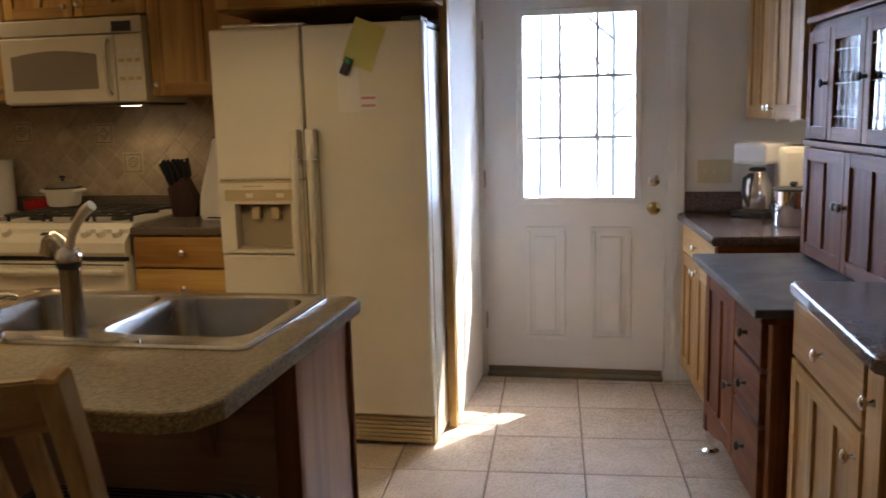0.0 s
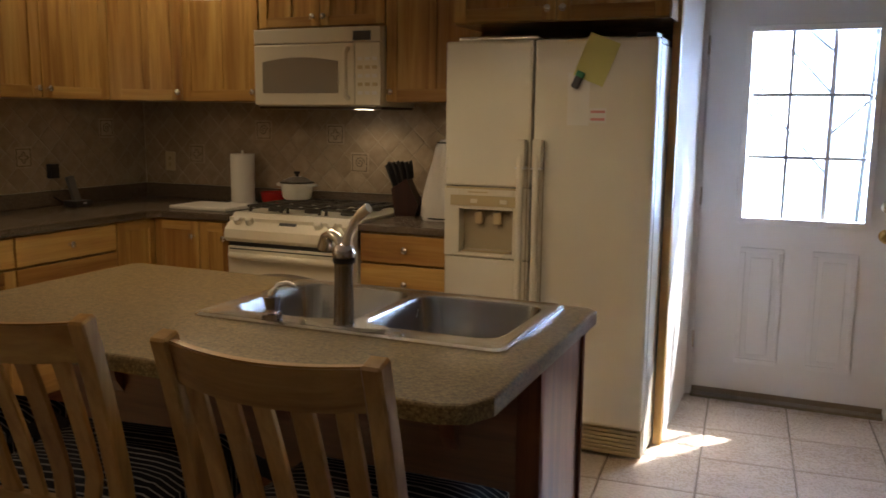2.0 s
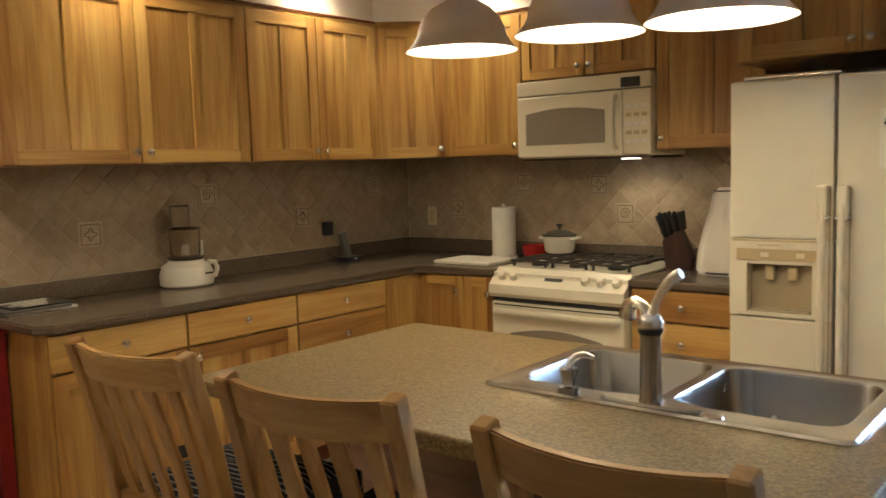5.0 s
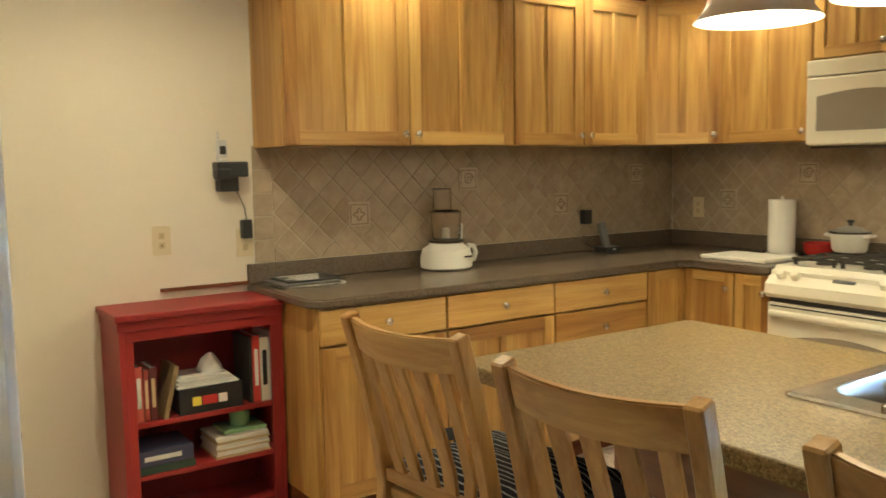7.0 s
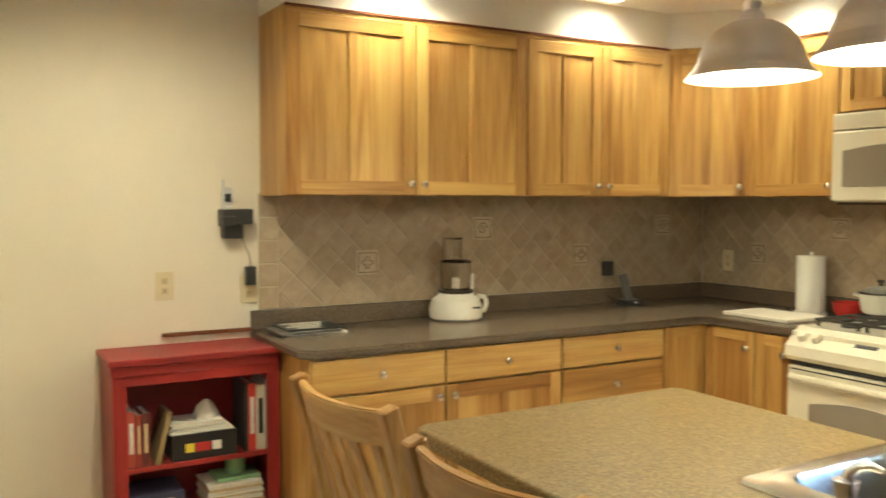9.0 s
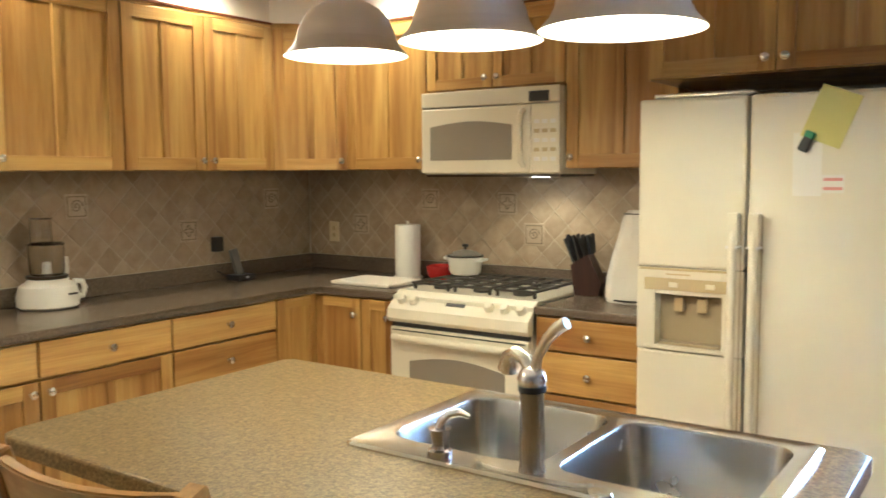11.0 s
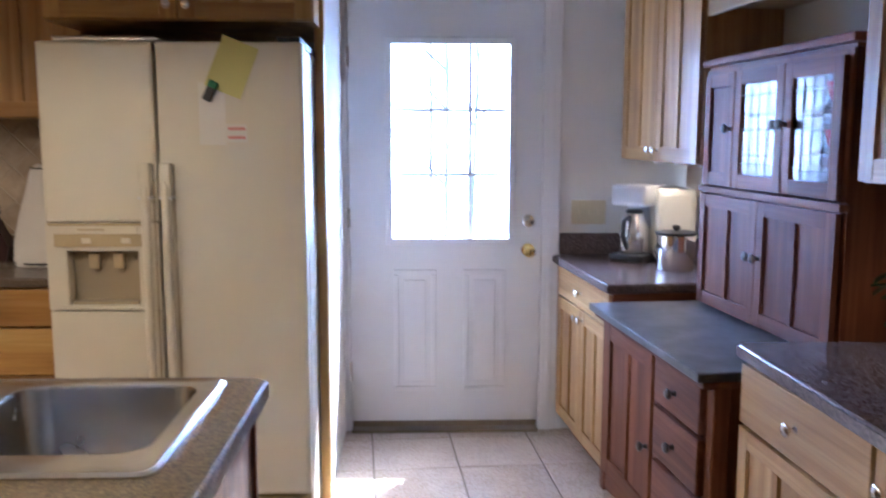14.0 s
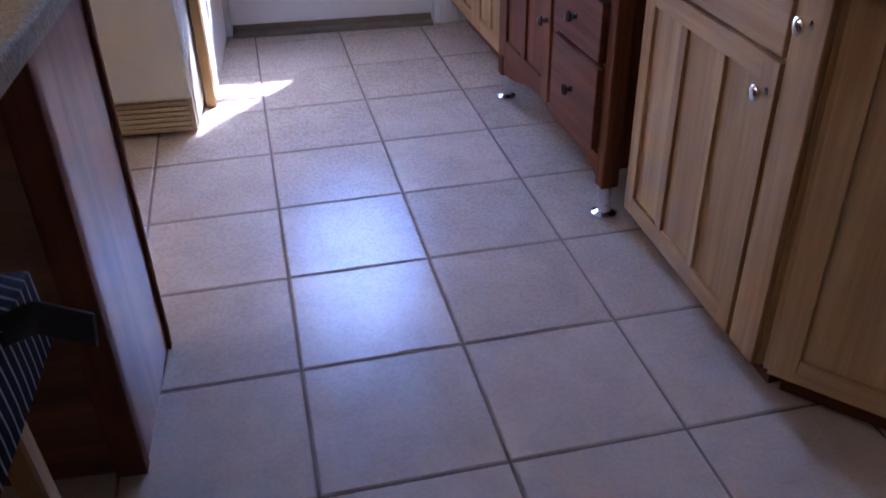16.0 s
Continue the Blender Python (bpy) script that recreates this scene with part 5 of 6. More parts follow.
for r in range(3):
    for q in range(4):
        a = Vector((-0.075 + 0.036 * q, -0.042 + 0.042 * r, 0.155 + 0.014 * q))
        lean = Vector((-0.055 + 0.012 * q, 0.006 * (r - 1), 0.115 - 0.012 * q + 0.014 * ((q + r) % 2)))
        part("knife_handle", B(tube, [a, a + lean * 0.45 + Vector((0, 0, 0.004)), a + lean], [0.010, 0.0125, 0.014], 8), BLACK, kb, smooth=True)
kb.matrix_world = kb.matrix_world @ Matrix.Diagonal((0.74, 0.85, 0.97, 1))
bg = thing("covered_appliance", (-1.50, 3.52, CT + 0.001), "small appliance under a white cloth cover", "cover")
bm = B(lathe, [(0.0, 0.40), (0.03, 0.40), (0.055, 0.37), (0.07, 0.30), (0.10, 0.2), (0.125, 0.1), (0.135, 0.02), (0.13, 0.0)], 36)
for q in bm.verts:
    a = math.atan2(q.co.y, q.co.x)
    f = 1 + 0.05 * math.sin(5 * a + q.co.z * 9) * (1 - q.co.z / 0.45) + 0.03 * math.sin(11 * a)
    q.co.x *= f
    q.co.y *= f * 0.85
part("cloth", bm, paint("white_linen", (0.72, 0.69, 0.64), 0.9, 0.04, 400, 0.3), bg, "draped white linen", True)
part("hem", B(tube, [(0.132 * math.cos(a), 0.112 * math.sin(a), 0.012) for a in [2 * math.pi * k / 30 for k in range(31)]], 0.004, 6), BLACK, bg)
part("drawstring", B(tube, [(0.05 * math.cos(a), 0.043 * math.sin(a), 0.385) for a in [2 * math.pi * k / 20 for k in range(21)]], 0.003, 6), BLACK, bg)

# ---- notes on the fridge ----
FY = 2.9985
YNOTE = paint("yellow_note", (0.66, 0.62, 0.22), 0.75, 0.06)
PINK = paint("pink_print", (0.70, 0.30, 0.28), 0.7)
nt = thing("fridge_notes", (-0.66, FY, 1.55), "yellow and white notes held by a green clip", "notes")
bm = B(box, -0.065, 0.065, -0.0045, -0.003, -0.09, 0.09)
bmesh.ops.transform(bm, matrix=pose(0.03, 0, 0.115, 0, 22), verts=bm.verts)
part("yellow_note", bm, YNOTE, nt)
part("white_note", B(box, -0.085, 0.005, -0.0024, -0.001, -0.145, 0.065), PAPER, nt)
part("printed_card", B(box, 0.006, 0.075, -0.0022, -0.001, -0.135, -0.075), PAPER, nt)
for k in range(2):
    part("print", B(box, 0.012, 0.07, -0.003, -0.0021, -0.125 + 0.03 * k, -0.115 + 0.03 * k), PINK, nt)
bm = B(box, -0.016, 0.016, -0.022, -0.005, -0.035, 0.035, 0.006)
bmesh.ops.transform(bm, matrix=pose(-0.042, 0, 0.035, 0, 25), verts=bm.verts)
part("magnet_clip", bm, BLACK, nt)
bm = B(box, -0.017, 0.017, -0.024, -0.006, 0.012, 0.036, 0.006)
bmesh.ops.transform(bm, matrix=pose(-0.042, 0, 0.035, 0, 25), verts=bm.verts)
part("clip_end", bm, paint("green_plastic", (0.02, 0.22, 0.09), 0.4), nt)
tray = solid("baking_tray", B(box, 0, 0.36, 0, 0.3, 0, 0.02, 0.008), STEEL, (-1.25, 3.05, 1.7525), "metal tray lying on top of the fridge", "tray")


# ---- east run: cabinets, antique hutch, worktops ----
RX = 0.70
WZ = 0.835
fc = base_cab((0.745, 4.05, 0), -90, 0.76, "pale maple base cabinet beside the back door", ASH, "door", 2, "maple cabinets", 0.57)
fc.matrix_world = EAST @ fc.matrix_world @ Matrix.Diagonal((1, 1, 0.944, 1))
part("filler_strip", B(box, -0.075, -0.003, -0.004, 0.02, 0.10, 0.866), ASH[2], fc)
nc = thing("base_cabinet", (0.845, 2.165, 0), "pale maple base cabinet with a knotty three-panel door", "cabinet", "maple cabinets", -87)
carcass(nc, 0.69, 0.555, 0.08, 0.868, ASH)
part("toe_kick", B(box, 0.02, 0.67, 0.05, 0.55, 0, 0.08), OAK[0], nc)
drawer(nc, 0.012, 0.588, 0.708, 0.862, ASH, 1, CHROME)
cab_door(nc, 0.012, 0.588, 0.085, 0.698, ASH, 3, (0.560, 0.635), CHROME, 0.05)
part("corner_stile", B(box, 0.594, 0.689, -0.016, -0.001, 0.08, 0.866, 0.004), ASH[2], nc)
knob(nc, 0.642, -0.016, 0.785, CHROME)
an = thing("base_cabinet", (0.883, 1.470, 0), "angled pale maple end cabinet", "cabinet", "maple cabinets", -45)
part("body", B(prism, [(0.006, 0.0), (0.36, 0.0), (0.55, 0.30), (0.28, 0.40), (0.0, 0.18)], 0.08, 0.868), ASH[2], an)
part("toe_kick", B(prism, [(0.04, 0.05), (0.34, 0.05), (0.5, 0.3), (0.28, 0.38), (0.03, 0.18)], 0.0, 0.08), OAK[0], an)
cab_door(an, 0.02, 0.345, 0.085, 0.86, ASH, 1, None, CHROME, 0.055)
w3 = thing("worktop", (0, 0, WZ), "dark mottled laminate worktop beside the back door", "worktop")
part("slab", B(prism, [(0.720, 3.237), (1.341, 3.297), (1.262, YD - 0.001), (0.676, YD - 0.001), (0.676, YD - 0.028), (0.641, YD - 0.028)], 0, 0.038, 0.007, 3), RIGHT_TOP, w3)
part("upstand", B(box, 0.677, 1.238, YD - 0.02, YD - 0.0015, 0.0385, 0.14, 0.004), RIGHT_TOP, w3)
part("upstand", B(prism, [(1.2385, YD - 0.002), (1.2595, YD - 0.002), (1.338, 3.30), (1.318, 3.298)], 0.0385, 0.14, 0.004), RIGHT_TOP, w3)
part("apron", B(prism, [(0.745, 3.245), (1.335, 3.302), (1.334, 3.310), (0.744, 3.253)], -0.06, -0.0005), OAK[0], w3)
w4 = thing("worktop", (0, 0, 0.87), "dark mottled laminate worktop with a potted plant", "worktop")
part("slab", B(prism, [(0.832, 2.19), (0.818, 2.176), (0.832, 1.45), (1.0, 1.20), (1.541, 1.20), (1.446, 2.19)], 0, 0.038, 0.007, 3), RIGHT_TOP, w4)
part("upstand", B(prism, [(1.425, 2.185), (1.444, 2.187), (1.539, 1.21), (1.52, 1.208)], 0.0385, 0.14, 0.004), RIGHT_TOP, w4)


def hutch():
    h = thing("hutch", (RX - 0.015, 3.195, 0), "antique dark oak kitchen hutch with glass doors", "hutch", "", -90)
    W = 0.945
    base = part("base", B(box, 0.02, W - 0.02, 0.004, 0.58, 0.17, 0.765), OAK[2], h)
    for x in (0.0, W - 0.045):
        part("post", B(box, x, x + 0.045, -0.012, 0.04, 0.095, 0.765, 0.005), OAK[2], h)
        part("post", B(box, x, x + 0.045, 0.54, 0.585, 0.095, 0.765, 0.005), OAK[2], h)
    part("side_panel", B(box, 0.002, 0.019, 0.04, 0.54, 0.15, 0.765), OAK[2], h)
    part("side_panel", B(box, W - 0.019, W - 0.002, 0.04, 0.54, 0.15, 0.765), OAK[2], h)
    n = 24
    poly = [(0.045, 0.175), (W - 0.045, 0.175)] + [(W - 0.045 - (W - 0.09) * i / n, 0.108 + 0.05 * math.sin(math.pi * i / n) + 0.010 * math.sin(4 * math.pi * i / n)) for i in range(n + 1)]
    bm = B(prism, poly, 0, 0.018)
    bmesh.ops.transform(bm, matrix=pose(0, 0.012, 0, 90), verts=bm.verts)
    part("apron", bm, OAK[0], h)
    part("centre_stile", B(box, 0.525, 0.56, -0.012, 0.003, 0.175, 0.765, 0.003), OAK[2], h)
    part("top_rail", B(box, 0.046, W - 0.046, -0.010, 0.003, 0.742, 0.765, 0.002), OAK[0], h)
    d = cab_door(h, 0.05, 0.52, 0.182, 0.738, OAK, 2, (0.495, 0.43), DARKMET, 0.06)
    for z0, z1 in ((0.605, 0.738), (0.435, 0.590), (0.195, 0.42)):
        drawer(h, 0.566, W - 0.05, z0, z1, OAK, 1, DARKMET, -0.03)
    t = part("table_top", B(box, -0.02, W + 0.01, -0.065, 0.585, 0.766, 0.792, 0.006), SLATE, h, "worn grey metal-covered top")
    part("edge_moulding", B(box, -0.012, W + 0.002, -0.045, 0.55, 0.745, 0.7655, 0.006), OAK[0], t)
    for x in (0.022, W - 0.022):
        for y in (0.014, 0.56):
            c = part("caster", B(lathe, [(0, 0), (0.03, 0.0), (0.036, 0.006), (0.036, 0.012), (0.02, 0.02), (0.014, 0.05), (0.018, 0.06), (0.018, 0.095)], 18, pose(x, y, 0)), CHROME, h, "polished metal floor cup and caster", True)
    # upper case
    u = 0.355
    ub = part("upper_case", B(box, 0.03, 0.05, u, 0.63, 0.80, 1.622), OAK[2], h)
    part("upper_side", B(box, W - 0.05, W - 0.03, u, 0.63, 0.80, 1.622), OAK[2], ub)
    part("upper_back", B(box, 0.05, W - 0.05, 0.615, 0.63, 0.80, 1.622), OAK[2], ub)
    part("lower_back_fill", B(box, 0.05, W - 0.05, u + 0.004, 0.6, 0.80, 1.215), OAK[2], ub)
    part("upper_roof", B(box, 0.03, W - 0.03, u, 0.63, 1.6225, 1.634), OAK[0], ub)
    for z in (1.34, 1.47):
        part("inner_shelf", B(box, 0.051, W - 0.051, u + 0.05, 0.6145, z - 0.012, z), OAK[0], ub)
    part("cornice", B(box, 0.01, W - 0.01, u - 0.025, 0.64, 1.635, 1.66, 0.006), OAK[0], ub)
    part("ledge", B(box, 0.02, W - 0.02, u - 0.028, u + 0.003, 1.20, 1.222, 0.005), OAK[0], ub)
    fr = part("face_frame", B(box, 0.03, 0.062, u - 0.008, u - 0.0005, 1.223, 1.621), OAK[2], ub)
    for a, b in ((0.27, 0.29), (0.595, 0.61), (W - 0.062, W - 0.03)):
        part("face_stile", B(box, a, b, u - 0.008, u - 0.0005, 1.223, 1.621), OAK[2], ub)
    part("face_rail", B(box, 0.0621, W - 0.0621, u - 0.0078, u - 0.0005, 1.594, 1.621), OAK[0], ub)
    return h, u, W


HU, HUY, HW = hutch()
HU.matrix_world = HUTCH_TURN @ HU.matrix_world


def hutch_door(x0, x1, z0, z1, n, kx, kz, pane=False):
    """A door of the hutch's upper case; framed wood, or framed glass with leaded bars."""
    y0, y1, r = HUY - 0.026, HUY - 0.0085, 0.045
    d = part("door", B(box, x0, x0 + r, y0, y1, z0, z1, 0.002), OAK[2], HU)
    part("stile", B(box, x1 - r, x1, y0, y1, z0, z1, 0.002), OAK[2], d)
    for a in (z0, z1 - r):
        part("rail", B(box, x0 + r, x1 - r, y0 + 0.0004, y1, a, a + r, 0.002), OAK[0], d)
    if pane:
        part("pane", B(box, x0 + r, x1 - r, y0 + 0.008, y0 + 0.011, z0 + r, z1 - r), OLDGLASS, d)
        w = x1 - x0 - 2 * r
        for k in (1, 2, 3):
            part("lead_bar", B(box, x0 + r + w * k / 4 - 0.002, x0 + r + w * k / 4 + 0.002, y0 + 0.005, y0 + 0.0078, z0 + r, z1 - r), DARKMET, d)
        for z in (z0 + r + 0.035, (z0 + z1) / 2, z1 - r - 0.035):
            part("lead_bar", B(box, x0 + r, x1 - r, y0 + 0.0046, y0 + 0.0077, z - 0.002, z + 0.002), DARKMET, d)
    else:
        w = (x1 - x0 - 2 * r - (n - 1) * 0.03) / n
        for i in range(n):
            a = x0 + r + i * (w + 0.03)
            part("panel", B(box, a - 0.001, a + w + 0.001, y0 + 0.009, y1, z0 + r - 0.001, z1 - r + 0.001), OAK[2], d)
            if i:
                part("mullion", B(box, a - 0.03, a, y0 + 0.0006, y1, z0 + r, z1 - r, 0.002), OAK[2], d)
    knob(d, kx, y0, kz, DARKMET)


hutch_door(0.04, 0.468, 0.805, 1.195, 2, 0.45, 1.02)
hutch_door(0.472, HW - 0.04, 0.805, 1.195, 2, 0.495, 1.02)
hutch_door(0.052, 0.275, 1.228, 1.604, 1, 0.262, 1.42)
hutch_door(0.282, 0.598, 1.228, 1.604, 1, 0.585, 1.43, True)
hutch_door(0.604, HW - 0.045, 1.228, 1.604, 1, 0.62, 1.43, True)
# dishes behind the glass
for k, (y, z) in enumerate(((2.75, 1.341), (2.45, 1.341), (2.75, 1.471), (2.45, 1.471), (2.6, 1.2155))):
    bm = B(lathe, [(0, 0), (0.04, 0), (0.075, 0.03), (0.085, 0.075), (0.08, 0.075), (0.068, 0.033), (0, 0.01)], 20)
    solid("dish", bm, (GREY, REDP)[k % 2], (1.16, y, z), "glazed bowl inside the glass-fronted hutch", "bowl", "dishes in the hutch", smooth=True).matrix_world = HUTCH_TURN @ Matrix.Translation((1.16, y, z))

UR = 1.03
far_cab = wall_cab((UR, 4.03, 0), -90, 0.838, 1.33, UZ1, "pale maple wall cabinet lit from below", ASH, 2, 0.298, "maple wall cabinets")
near_cab = wall_cab((UR, 2.20, 0), -90, 0.80, 1.32, UZ1, "pale maple wall cabinet above the potted plant", ASH, 2, 0.298, "maple wall cabinets")
for c in (far_cab, near_cab):
    c.matrix_world = EAST @ c.matrix_world
for y in (*PUCKS, 1.9):
    pk = thing("puck_lamp", EAST @ Vector((1.1, y, 1.33 if y > 3 else 1.32)), "small round under-cabinet lamp", "lamp", "under-cabinet lamps")
    part("housing", B(lathe, [(0.03, -0.012), (0.036, -0.012), (0.036, -0.0005), (0, -0.0005)], 20), WHITE, pk, smooth=True)
    part("lens", B(lathe, [(0, -0.0115), (0.03, -0.0115), (0.03, -0.010), (0, -0.010)], 20), CANGLOW, pk, "lit lens")
rk = thing("plate_rack", EAST @ Vector((UR, 3.189, 1.87)), "pale maple spindle rack bridging the two wall cabinets", "plate rack", "", -84.5)
part("lower_board", B(box, 0, 0.986, 0, 0.02, 0.0, 0.065, 0.003), ASH[0], rk)
part("upper_board", B(box, 0, 0.986, 0, 0.02, 0.335, 0.393, 0.003), ASH[0], rk)
part("floor_board", B(box, 0, 0.986, 0.0205, 0.298, 0.03, 0.048), ASH[0], rk)
part("top_board", B(box, 0, 0.986, 0.0205, 0.298, 0.375, 0.393), ASH[0], rk)
for k in range(13):
    x = 0.05 + 0.0715 * k
    part("spindle", B(box, x, x + 0.028, 0.003, 0.017, 0.065, 0.335), ASH[2], rk)
struct("soffit_east", B(box, UR, X1, 1.40, YD + 0.02, UZ1 + 0.002, CZ), WALL_COOL, "pale soffit above the maple cabinets", "soffit").matrix_world = EAST

# coffee corner
SMOKE = glass("carafe_glass", 0.02, (0.5, 0.45, 0.4))
cm = thing("coffee_maker", (1.02, 3.93, WZ + 0.039), "black and steel coffee maker with thermal carafe", "coffee maker", "", -42)
part("base_plate", B(box, -0.085, 0.085, -0.13, 0.1, 0, 0.03, 0.008), BLACK, cm)
part("tower", B(box, -0.08, 0.08, 0.03, 0.1, 0.03, 0.30, 0.01), SILVER, cm)
part("brew_head", B(box, -0.085, 0.085, -0.12, 0.1, 0.25, 0.345, 0.015), SILVER, cm)
cf = part("carafe", B(lathe, [(0, 0.031), (0.06, 0.031), (0.068, 0.05), (0.066, 0.15), (0.045, 0.195), (0.04, 0.215), (0, 0.22)], 24, pose(0, -0.055, 0)), STEEL, cm, "steel thermal carafe", True)
part("carafe_handle", B(tube, [(0.0, -0.1, 0.2), (0, -0.15, 0.185), (0, -0.158, 0.12), (0, -0.115, 0.06)], 0.012, 8), BLACK, cf, smooth=True)
part("carafe_lid", B(lathe, [(0, 0.235), (0.035, 0.232), (0.042, 0.216), (0, 0.216)], 20, pose(0, -0.055, 0)), BLACK, cf, smooth=True)
ts = thing("toaster", (1.155, 3.93, WZ + 0.039), "tall white toaster standing against the wall", "toaster")
part("shell", B(box, -0.09, 0.09, -0.13, 0.13, 0.01, 0.33, 0.03), WPL, ts)
part("slot", B(box, -0.05, 0.05, -0.09, 0.09, 0.3295, 0.332), BLACK, ts)
part("foot", B(box, -0.08, 0.08, -0.12, 0.12, 0, 0.01), BLACK, ts)
kt = thing("steel_canister", (1.09, 3.60, WZ + 0.039), "polished steel slow cooker with a black rim", "cooker")
part("pot", B(lathe, [(0, 0.0), (0.085, 0.0), (0.09, 0.012), (0.092, 0.17), (0.0, 0.17)], 32), CHROME, kt, smooth=True)
part("rim", B(lathe, [(0.092, 0.171), (0.10, 0.173), (0.10, 0.184), (0.05, 0.19), (0, 0.19)], 32), BLACK, kt, smooth=True)
part("lid_knob", B(lathe, [(0.01, 0.19), (0.02, 0.205), (0.015, 0.215), (0, 0.216)], 16), BLACK, kt, smooth=True)
part("handle", B(tube, [(-0.095, -0.01, 0.12), (-0.115, -0.04, 0.10), (-0.1, -0.06, 0.05)], 0.005, 6), BLACK, kt)

kt.matrix_world = kt.matrix_world @ Matrix.Scale(0.88, 4)

# potted plant
LEAF = Mat("houseplant_leaf", 0.4, 0, (0.05, 0.12, 0.03))
LEAF.base(LEAF.ramp(LEAF.noise(LEAF.coords((30, 30, 30)), 1.0, 3.0), [(0.3, (0.025, 0.075, 0.018)), (0.7, (0.07, 0.16, 0.04))]))
LEAF = LEAF.m
pp = thing("potted_plant", (1.08, 1.74, 0.909), "trailing green houseplant in a pale green pot", "potted plant")
part("saucer", B(lathe, [(0, 0), (0.07, 0), (0.085, 0.018), (0.08, 0.018), (0.066, 0.006), (0, 0.005)], 28), GREEN, pp, smooth=True)
part("pot", B(lathe, [(0, 0.007), (0.05, 0.007), (0.066, 0.10), (0.072, 0.10), (0.072, 0.125), (0.064, 0.125), (0.06, 0.11), (0, 0.105)], 28), GREEN, pp, smooth=True)
part("soil", B(lathe, [(0, 0.1085), (0.058, 0.1085), (0.058, 0.106), (0, 0.1055)], 20), OAK[0], pp)
rnd = random.Random(5)
for k in range(22):
    a, rr, h = rnd.uniform(0, 6.28), rnd.uniform(0.05, 0.15), rnd.uniform(0.02, 0.14)
    tip = Vector((math.cos(a) * rr, math.sin(a) * rr, 0.12 + h))
    root = Vector((math.cos(a) * 0.02, math.sin(a) * 0.02, 0.108))
    stem = part("stem", B(tube, [root, root.lerp(tip, 0.5) + Vector((0, 0, 0.03)), tip], 0.0022, 5), LEAF, pp)
    d = Vector((math.cos(a), math.sin(a), rnd.uniform(-0.6, 0.3))).normalized()
    s = d.cross(Vector((0, 0, 1))).normalized()
    L, w = rnd.uniform(0.05, 0.085), rnd.uniform(0.016, 0.028)
    bm = bmesh.new()
    up = s.cross(d)
    prof = [(0.0, 0.15), (0.25, 0.85), (0.5, 1.0), (0.78, 0.65), (1.0, 0.05)]
    rows = [[bm.verts.new(tip + d * L * f + s * w * g * q + up * (0.25 * w * abs(q) - 0.5 * w * f * f)) for q in (-1, 0, 1)] for f, g in prof]
    for r0, r1 in zip(rows, rows[1:]):
        for q in (0, 1):
            bm.faces.new((r0[q], r0[q + 1], r1[q + 1], r1[q]))
    bmesh.ops.solidify(bm, geom=list(bm.faces), thickness=0.0008)
    part("leaf", bm, LEAF, pp, smooth=True)

# ---- outdoors ----
GRASS = ceramic("winter_lawn", (0.16, 0.15, 0.07), (0.08, 0.075, 0.035), 0.9, 3.0, 0.5)
solid("ground", B(box, -60, 60, YD + 0.3, 120, -0.5, -0.35), GRASS, (0, 0, 0), "dry winter lawn outside the back door", "ground", kind="structure")
HAZE = glow("bright_sky_haze", (0.48, 0.66, 1.0), 9.0)
solid("backdrop", B(box, -22, 22, 15.0, 15.1, -0.3, 16.5), HAZE, (0, 0, 0), "hazy bright sky behind the garden", "backdrop", kind="structure")
BARK = ceramic("bark", (0.5, 0.5, 0.5), (0.36, 0.35, 0.34), 0.9, 12.0, 0.6)


def bare_tree(at, h, seed):
    """A leafless tree: a tapered trunk with limbs that fork twice."""
    rnd = random.Random(seed)
    t = thing("tree", at, "bare leafless garden tree in winter", "tree", "garden trees")
    top = Vector((rnd.uniform(-0.3, 0.3), 0, h))
    mid = Vector((rnd.uniform(-0.1, 0.1), 0, h * 0.5))
    part("trunk", B(tube, [(0, 0, 0), mid, top], [0.03, 0.024, 0.012], 8), BARK, t, smooth=True)
    for k in range(9):
        f = 0.25 + 0.08 * k
        p = mid.lerp(top, (f - 0.5) * 2) if f > 0.5 else Vector((0, 0, 0)).lerp(mid, f * 2)
        a, el, L = rnd.uniform(0, 6.28), rnd.uniform(0.3, 0.9), rnd.uniform(0.8, 1.8)
        d = Vector((math.cos(a), math.sin(a), el)).normalized()
        e1, e2 = p + d * L * 0.5 + Vector((0, 0, 0.05)), p + d * L
        limb = part("limb", B(tube, [p, e1, e2], [0.018, 0.012, 0.006], 6), BARK, t, smooth=True)
        for q in range(4):
            o = p.lerp(e2, 0.35 + 0.18 * q)
            d2 = (d + Vector((rnd.uniform(-0.8, 0.8), rnd.uniform(-0.8, 0.8), rnd.uniform(-0.2, 0.8)))).normalized()
            part("twig", B(tube, [o, o + d2 * 0.25, o + d2 * 0.55], [0.006, 0.004, 0.002], 5), BARK, limb)


bare_tree((0.30, 9.0, -0.352), 5.0, 3)
bare_tree((0.68, 11.0, -0.352), 5.5, 8)
bare_tree((-0.75, 12.0, -0.352), 5.5, 5)

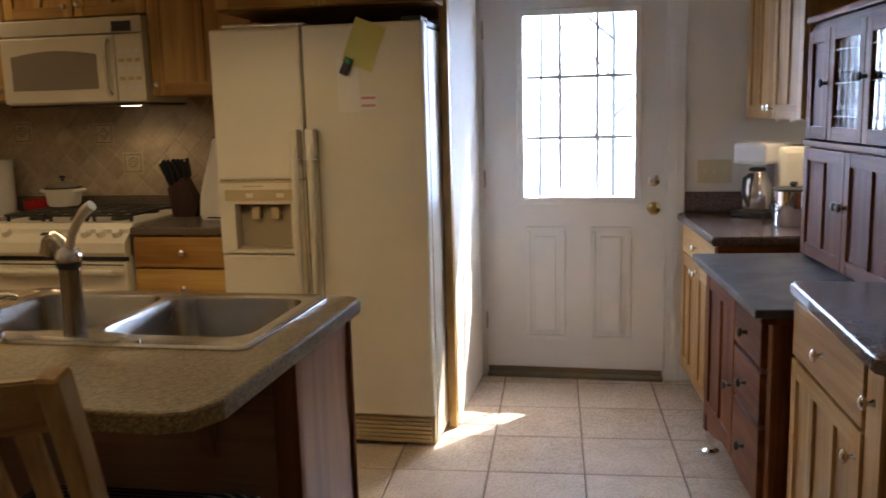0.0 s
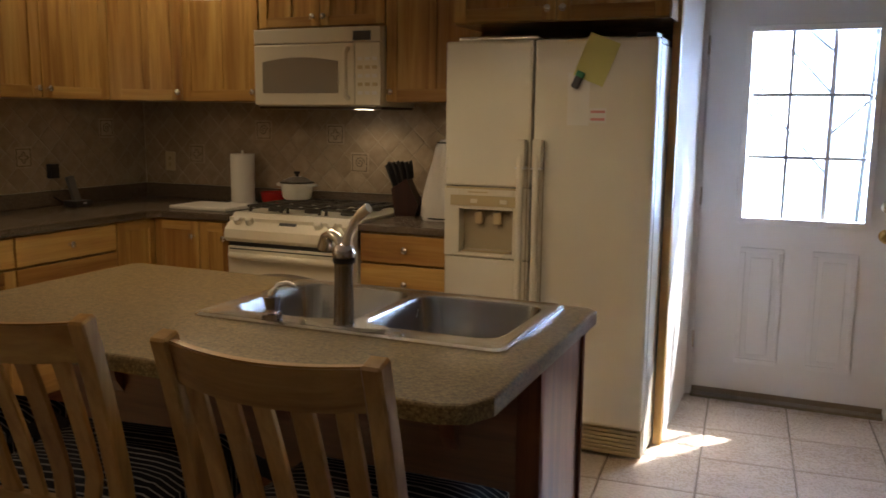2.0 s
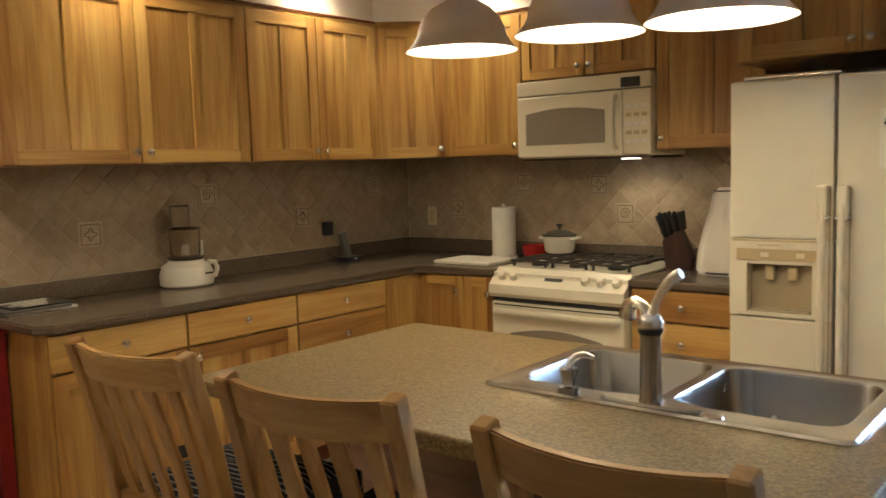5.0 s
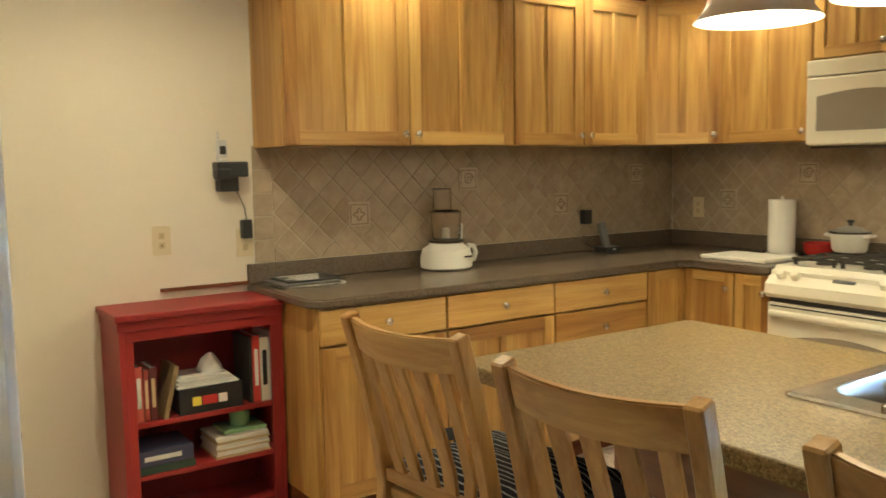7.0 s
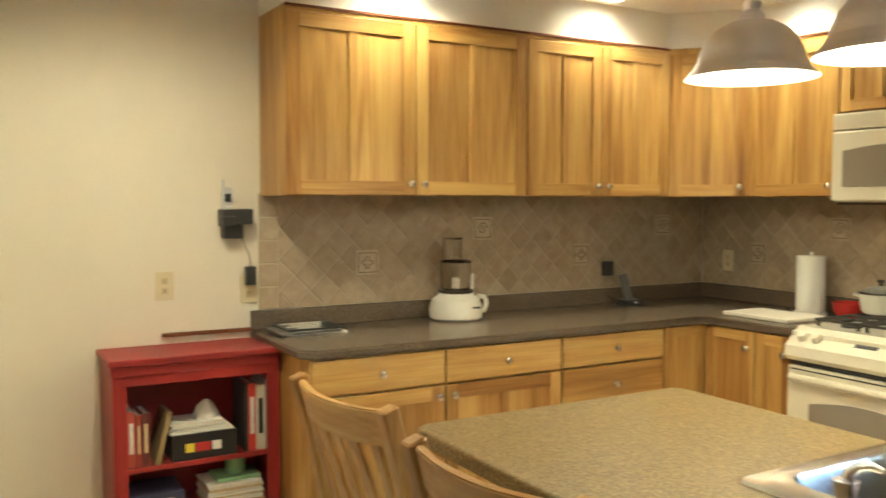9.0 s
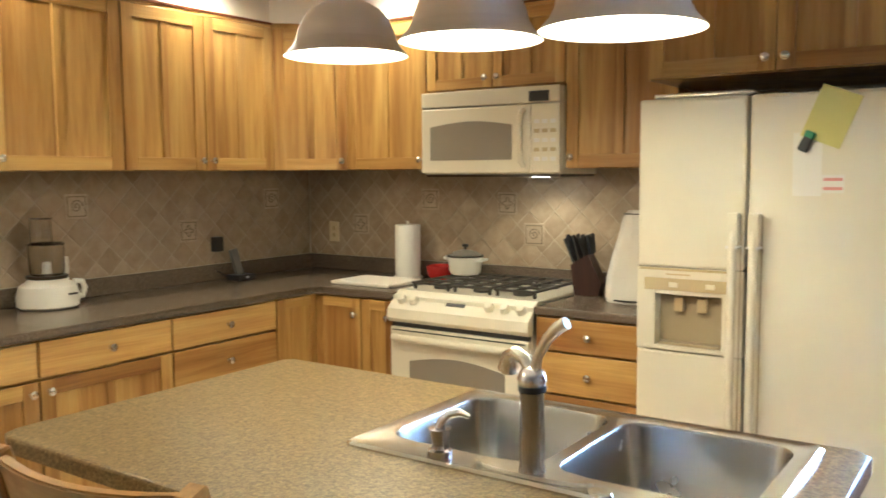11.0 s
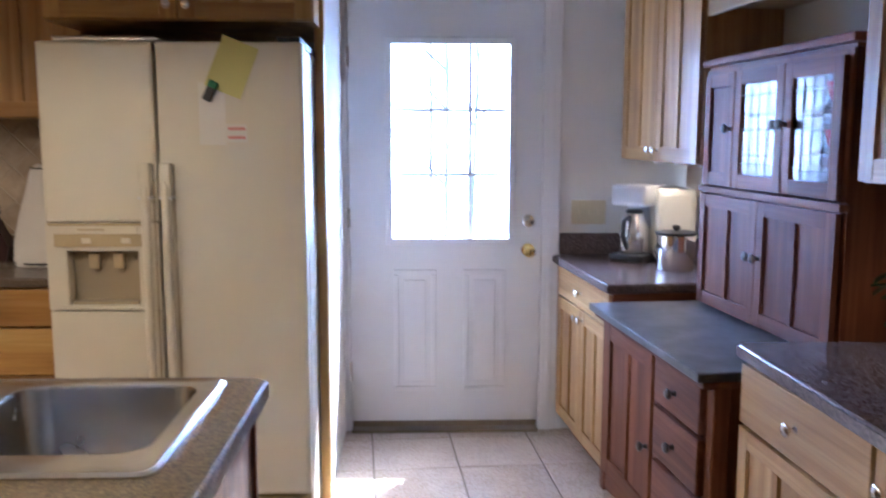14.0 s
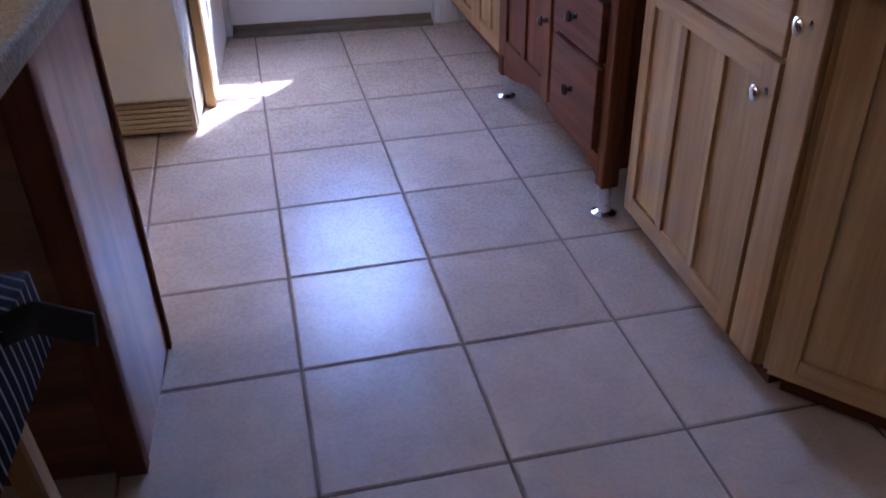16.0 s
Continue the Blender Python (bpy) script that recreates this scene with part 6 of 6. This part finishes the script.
# ---- splashback tiles ----
def clip(poly, lo, hi):
    """Cuts a polygon to a rectangle."""
    for ax, lim, sg in ((0, lo[0], 1), (0, hi[0], -1), (1, lo[1], 1), (1, hi[1], -1)):
        res = []
        for i, p in enumerate(poly):
            q = poly[(i + 1) % len(poly)]
            ip, iq = sg * (p[ax] - lim) >= -1e-9, sg * (q[ax] - lim) >= -1e-9
            if ip:
                res.append(p)
            if ip != iq:
                f = (lim - p[ax]) / (q[ax] - p[ax])
                res.append((p[0] + f * (q[0] - p[0]), p[1] + f * (q[1] - p[1])))
        poly = res
        if len(poly) < 3:
            return []
    return poly


def tile_piece(poly, t=0.006, e=0.0025):
    cx, cy = sum(p[0] for p in poly) / len(poly), sum(p[1] for p in poly) / len(poly)

    def shrink(d):
        return [(cx + (x - cx) * (1 - d / max(1e-4, math.hypot(x - cx, y - cy))), cy + (y - cy) * (1 - d / max(1e-4, math.hypot(x - cx, y - cy)))) for x, y in poly]
    bm = bmesh.new()
    rs = [[bm.verts.new((x, -h, y)) for x, y in p] for p, h in ((poly, 0.0), (poly, t - e), (shrink(e * 1.4), t))]
    for a, b in zip(rs, rs[1:]):
        for i in range(len(a)):
            bm.faces.new((a[i], a[(i + 1) % len(a)], b[(i + 1) % len(a)], b[i]))
    bm.faces.new(rs[-1])
    return bm


DEC = 0.115


def splash(name, at, rz, width, z0, z1, deco, label, border=0.0):
    """Diamond-set stone tiles with relief squares; x runs along the wall."""
    s = new(name)
    s.matrix_world = pose(*at, 0, 0, rz)
    tagged(s, label, "splashback", kind="structure")
    part("grout_bed", B(box, 0, width, -0.004, -0.0005, z0, z1), SPLASH_G, s)
    a, g = 0.072, 0.0028
    nx, nz = int(width / a) + 2, int((z1 - z0) / a) + 2
    if border:
        z = z0
        while z < z1 - 0.02:
            part("tile", tile_piece([(0.002, z), (border - 0.002, z), (border - 0.002, min(z + 0.097, z1)), (0.002, min(z + 0.097, z1))], 0.0065), SPLASH, s)
            z += 0.1015
    for i in range(nx):
        for j in range(nz):
            if (i + j) % 2:
                continue
            cx, cz = border + i * a, z0 + j * a
            poly = [(cx + a - g, cz), (cx, cz + a - g), (cx - a + g, cz), (cx, cz - a + g)]
            poly = clip(poly, (border, z0), (width, z1))
            if len(poly) < 3:
                continue
            part("tile", tile_piece(poly, 0.0065), SPLASH, s)
    for k, (dx, dz) in enumerate(deco):
        h = DEC / 2
        t = part("relief_tile", tile_piece([(dx - h, dz - h), (dx + h, dz - h), (dx + h, dz + h), (dx - h, dz + h)], 0.010), DECO, s, "stone tile with a carved motif")
        bm = bmesh.new()
        for q, w in ((h * 0.82, 0.004),):
            for b4 in ((-q, q, -q, -q + w), (-q, q, q - w, q), (-q, -q + w, -q + w, q - w), (q - w, q, -q + w, q - w)):
                box(bm, dx + b4[0], dx + b4[1], -0.0115, -0.0098, dz + b4[2], dz + b4[3])
        part("relief_border", bm, DECO_D, t)
        if k % 2:
            pts = [(dx + 0.032 * (1 - f / 26) * math.cos(f * 0.5), -0.0105, dz + 0.032 * (1 - f / 26) * math.sin(f * 0.5)) for f in range(24)]
            part("relief_motif", B(tube, pts, 0.0026, 6), DECO_D, t, "carved spiral")
        else:
            pts = [(dx + 0.03 * (0.72 + 0.28 * math.cos(4 * f)) * math.cos(f), -0.0105, dz + 0.03 * (0.72 + 0.28 * math.cos(4 * f)) * math.sin(f)) for f in [2 * math.pi * q / 32 for q in range(33)]]
            part("relief_motif", B(tube, pts, 0.0026, 6), DECO_D, t, "carved rosette")
    return s


splash("splashback_1", (X0, 1.10, 0), 90, 2.695, CT + 0.087, UZ0 + 0.01, [(0.516, 1.196), (1.15, 1.345), (1.78, 1.195), (2.374, 1.347)], "beige tumbled stone tiles set diagonally on the west wall", 0.09)
splash("splashback_2", (X0 + 0.01, YS, 0), 0, 2.40, CT + 0.087, UZ0 + 0.01, [(0.404, 1.195), (0.9, 1.345), (1.386, 1.33), (1.542, 1.174)], "beige tumbled stone tiles set diagonally behind the stove")

# ---- floor tiles ----
P = 0.374
GX, GY = 0.255, 2.495
g = 0.0035
bm = bmesh.new()
h = P / 2 - g
rs = [[bm.verts.new((sx * (h - d), sy * (h - d), z)) for sx, sy in ((-1, -1), (1, -1), (1, 1), (-1, 1))] for d, z in ((0, -0.003), (0, -0.0025), (0.0035, 0.0))]
for a, b in zip(rs, rs[1:]):
    for i in range(4):
        bm.faces.new((a[i], a[(i + 1) % 4], b[(i + 1) % 4], b[i]))
bm.faces.new(rs[-1])
tile_mesh = mesh_of("floor_tile", bm, FLOOR)
TURN = pose(GX, GY, 0, 0, 0, 4)
FLOOR_RECT = [(X0, Y0), (XE, Y0), (XE, YD), (X0, YD)]


def cut(poly):
    """Cuts a polygon to the rectangle of the floor."""
    return clip(poly, FLOOR_RECT[0], FLOOR_RECT[2])


for i in range(-13, 8):
    for j in range(-15, 7):
        m = TURN @ Matrix.Translation(((i + 0.5) * P, (j + 0.5) * P, 0))
        quad = [(m @ Vector((sx * h, sy * h, 0)))[:2] for sx, sy in ((-1, -1), (1, -1), (1, 1), (-1, 1))]
        piece = cut(quad)
        if len(piece) < 3 or (EAST.inverted() @ m.translation).x > X1 + 0.02:
            continue
        if all(X0 < x < XE and Y0 < y < YD for x, y in quad):
            t = new("tile", tile_mesh)
        else:
            inv = m.inverted()
            t = new("tile", mesh_of("cut_tile", B(prism, [(inv @ Vector((x, y, 0)))[:2] for x, y in piece], -0.003, 0.0), FLOOR))
        t.parent = floor
        t.matrix_local = m
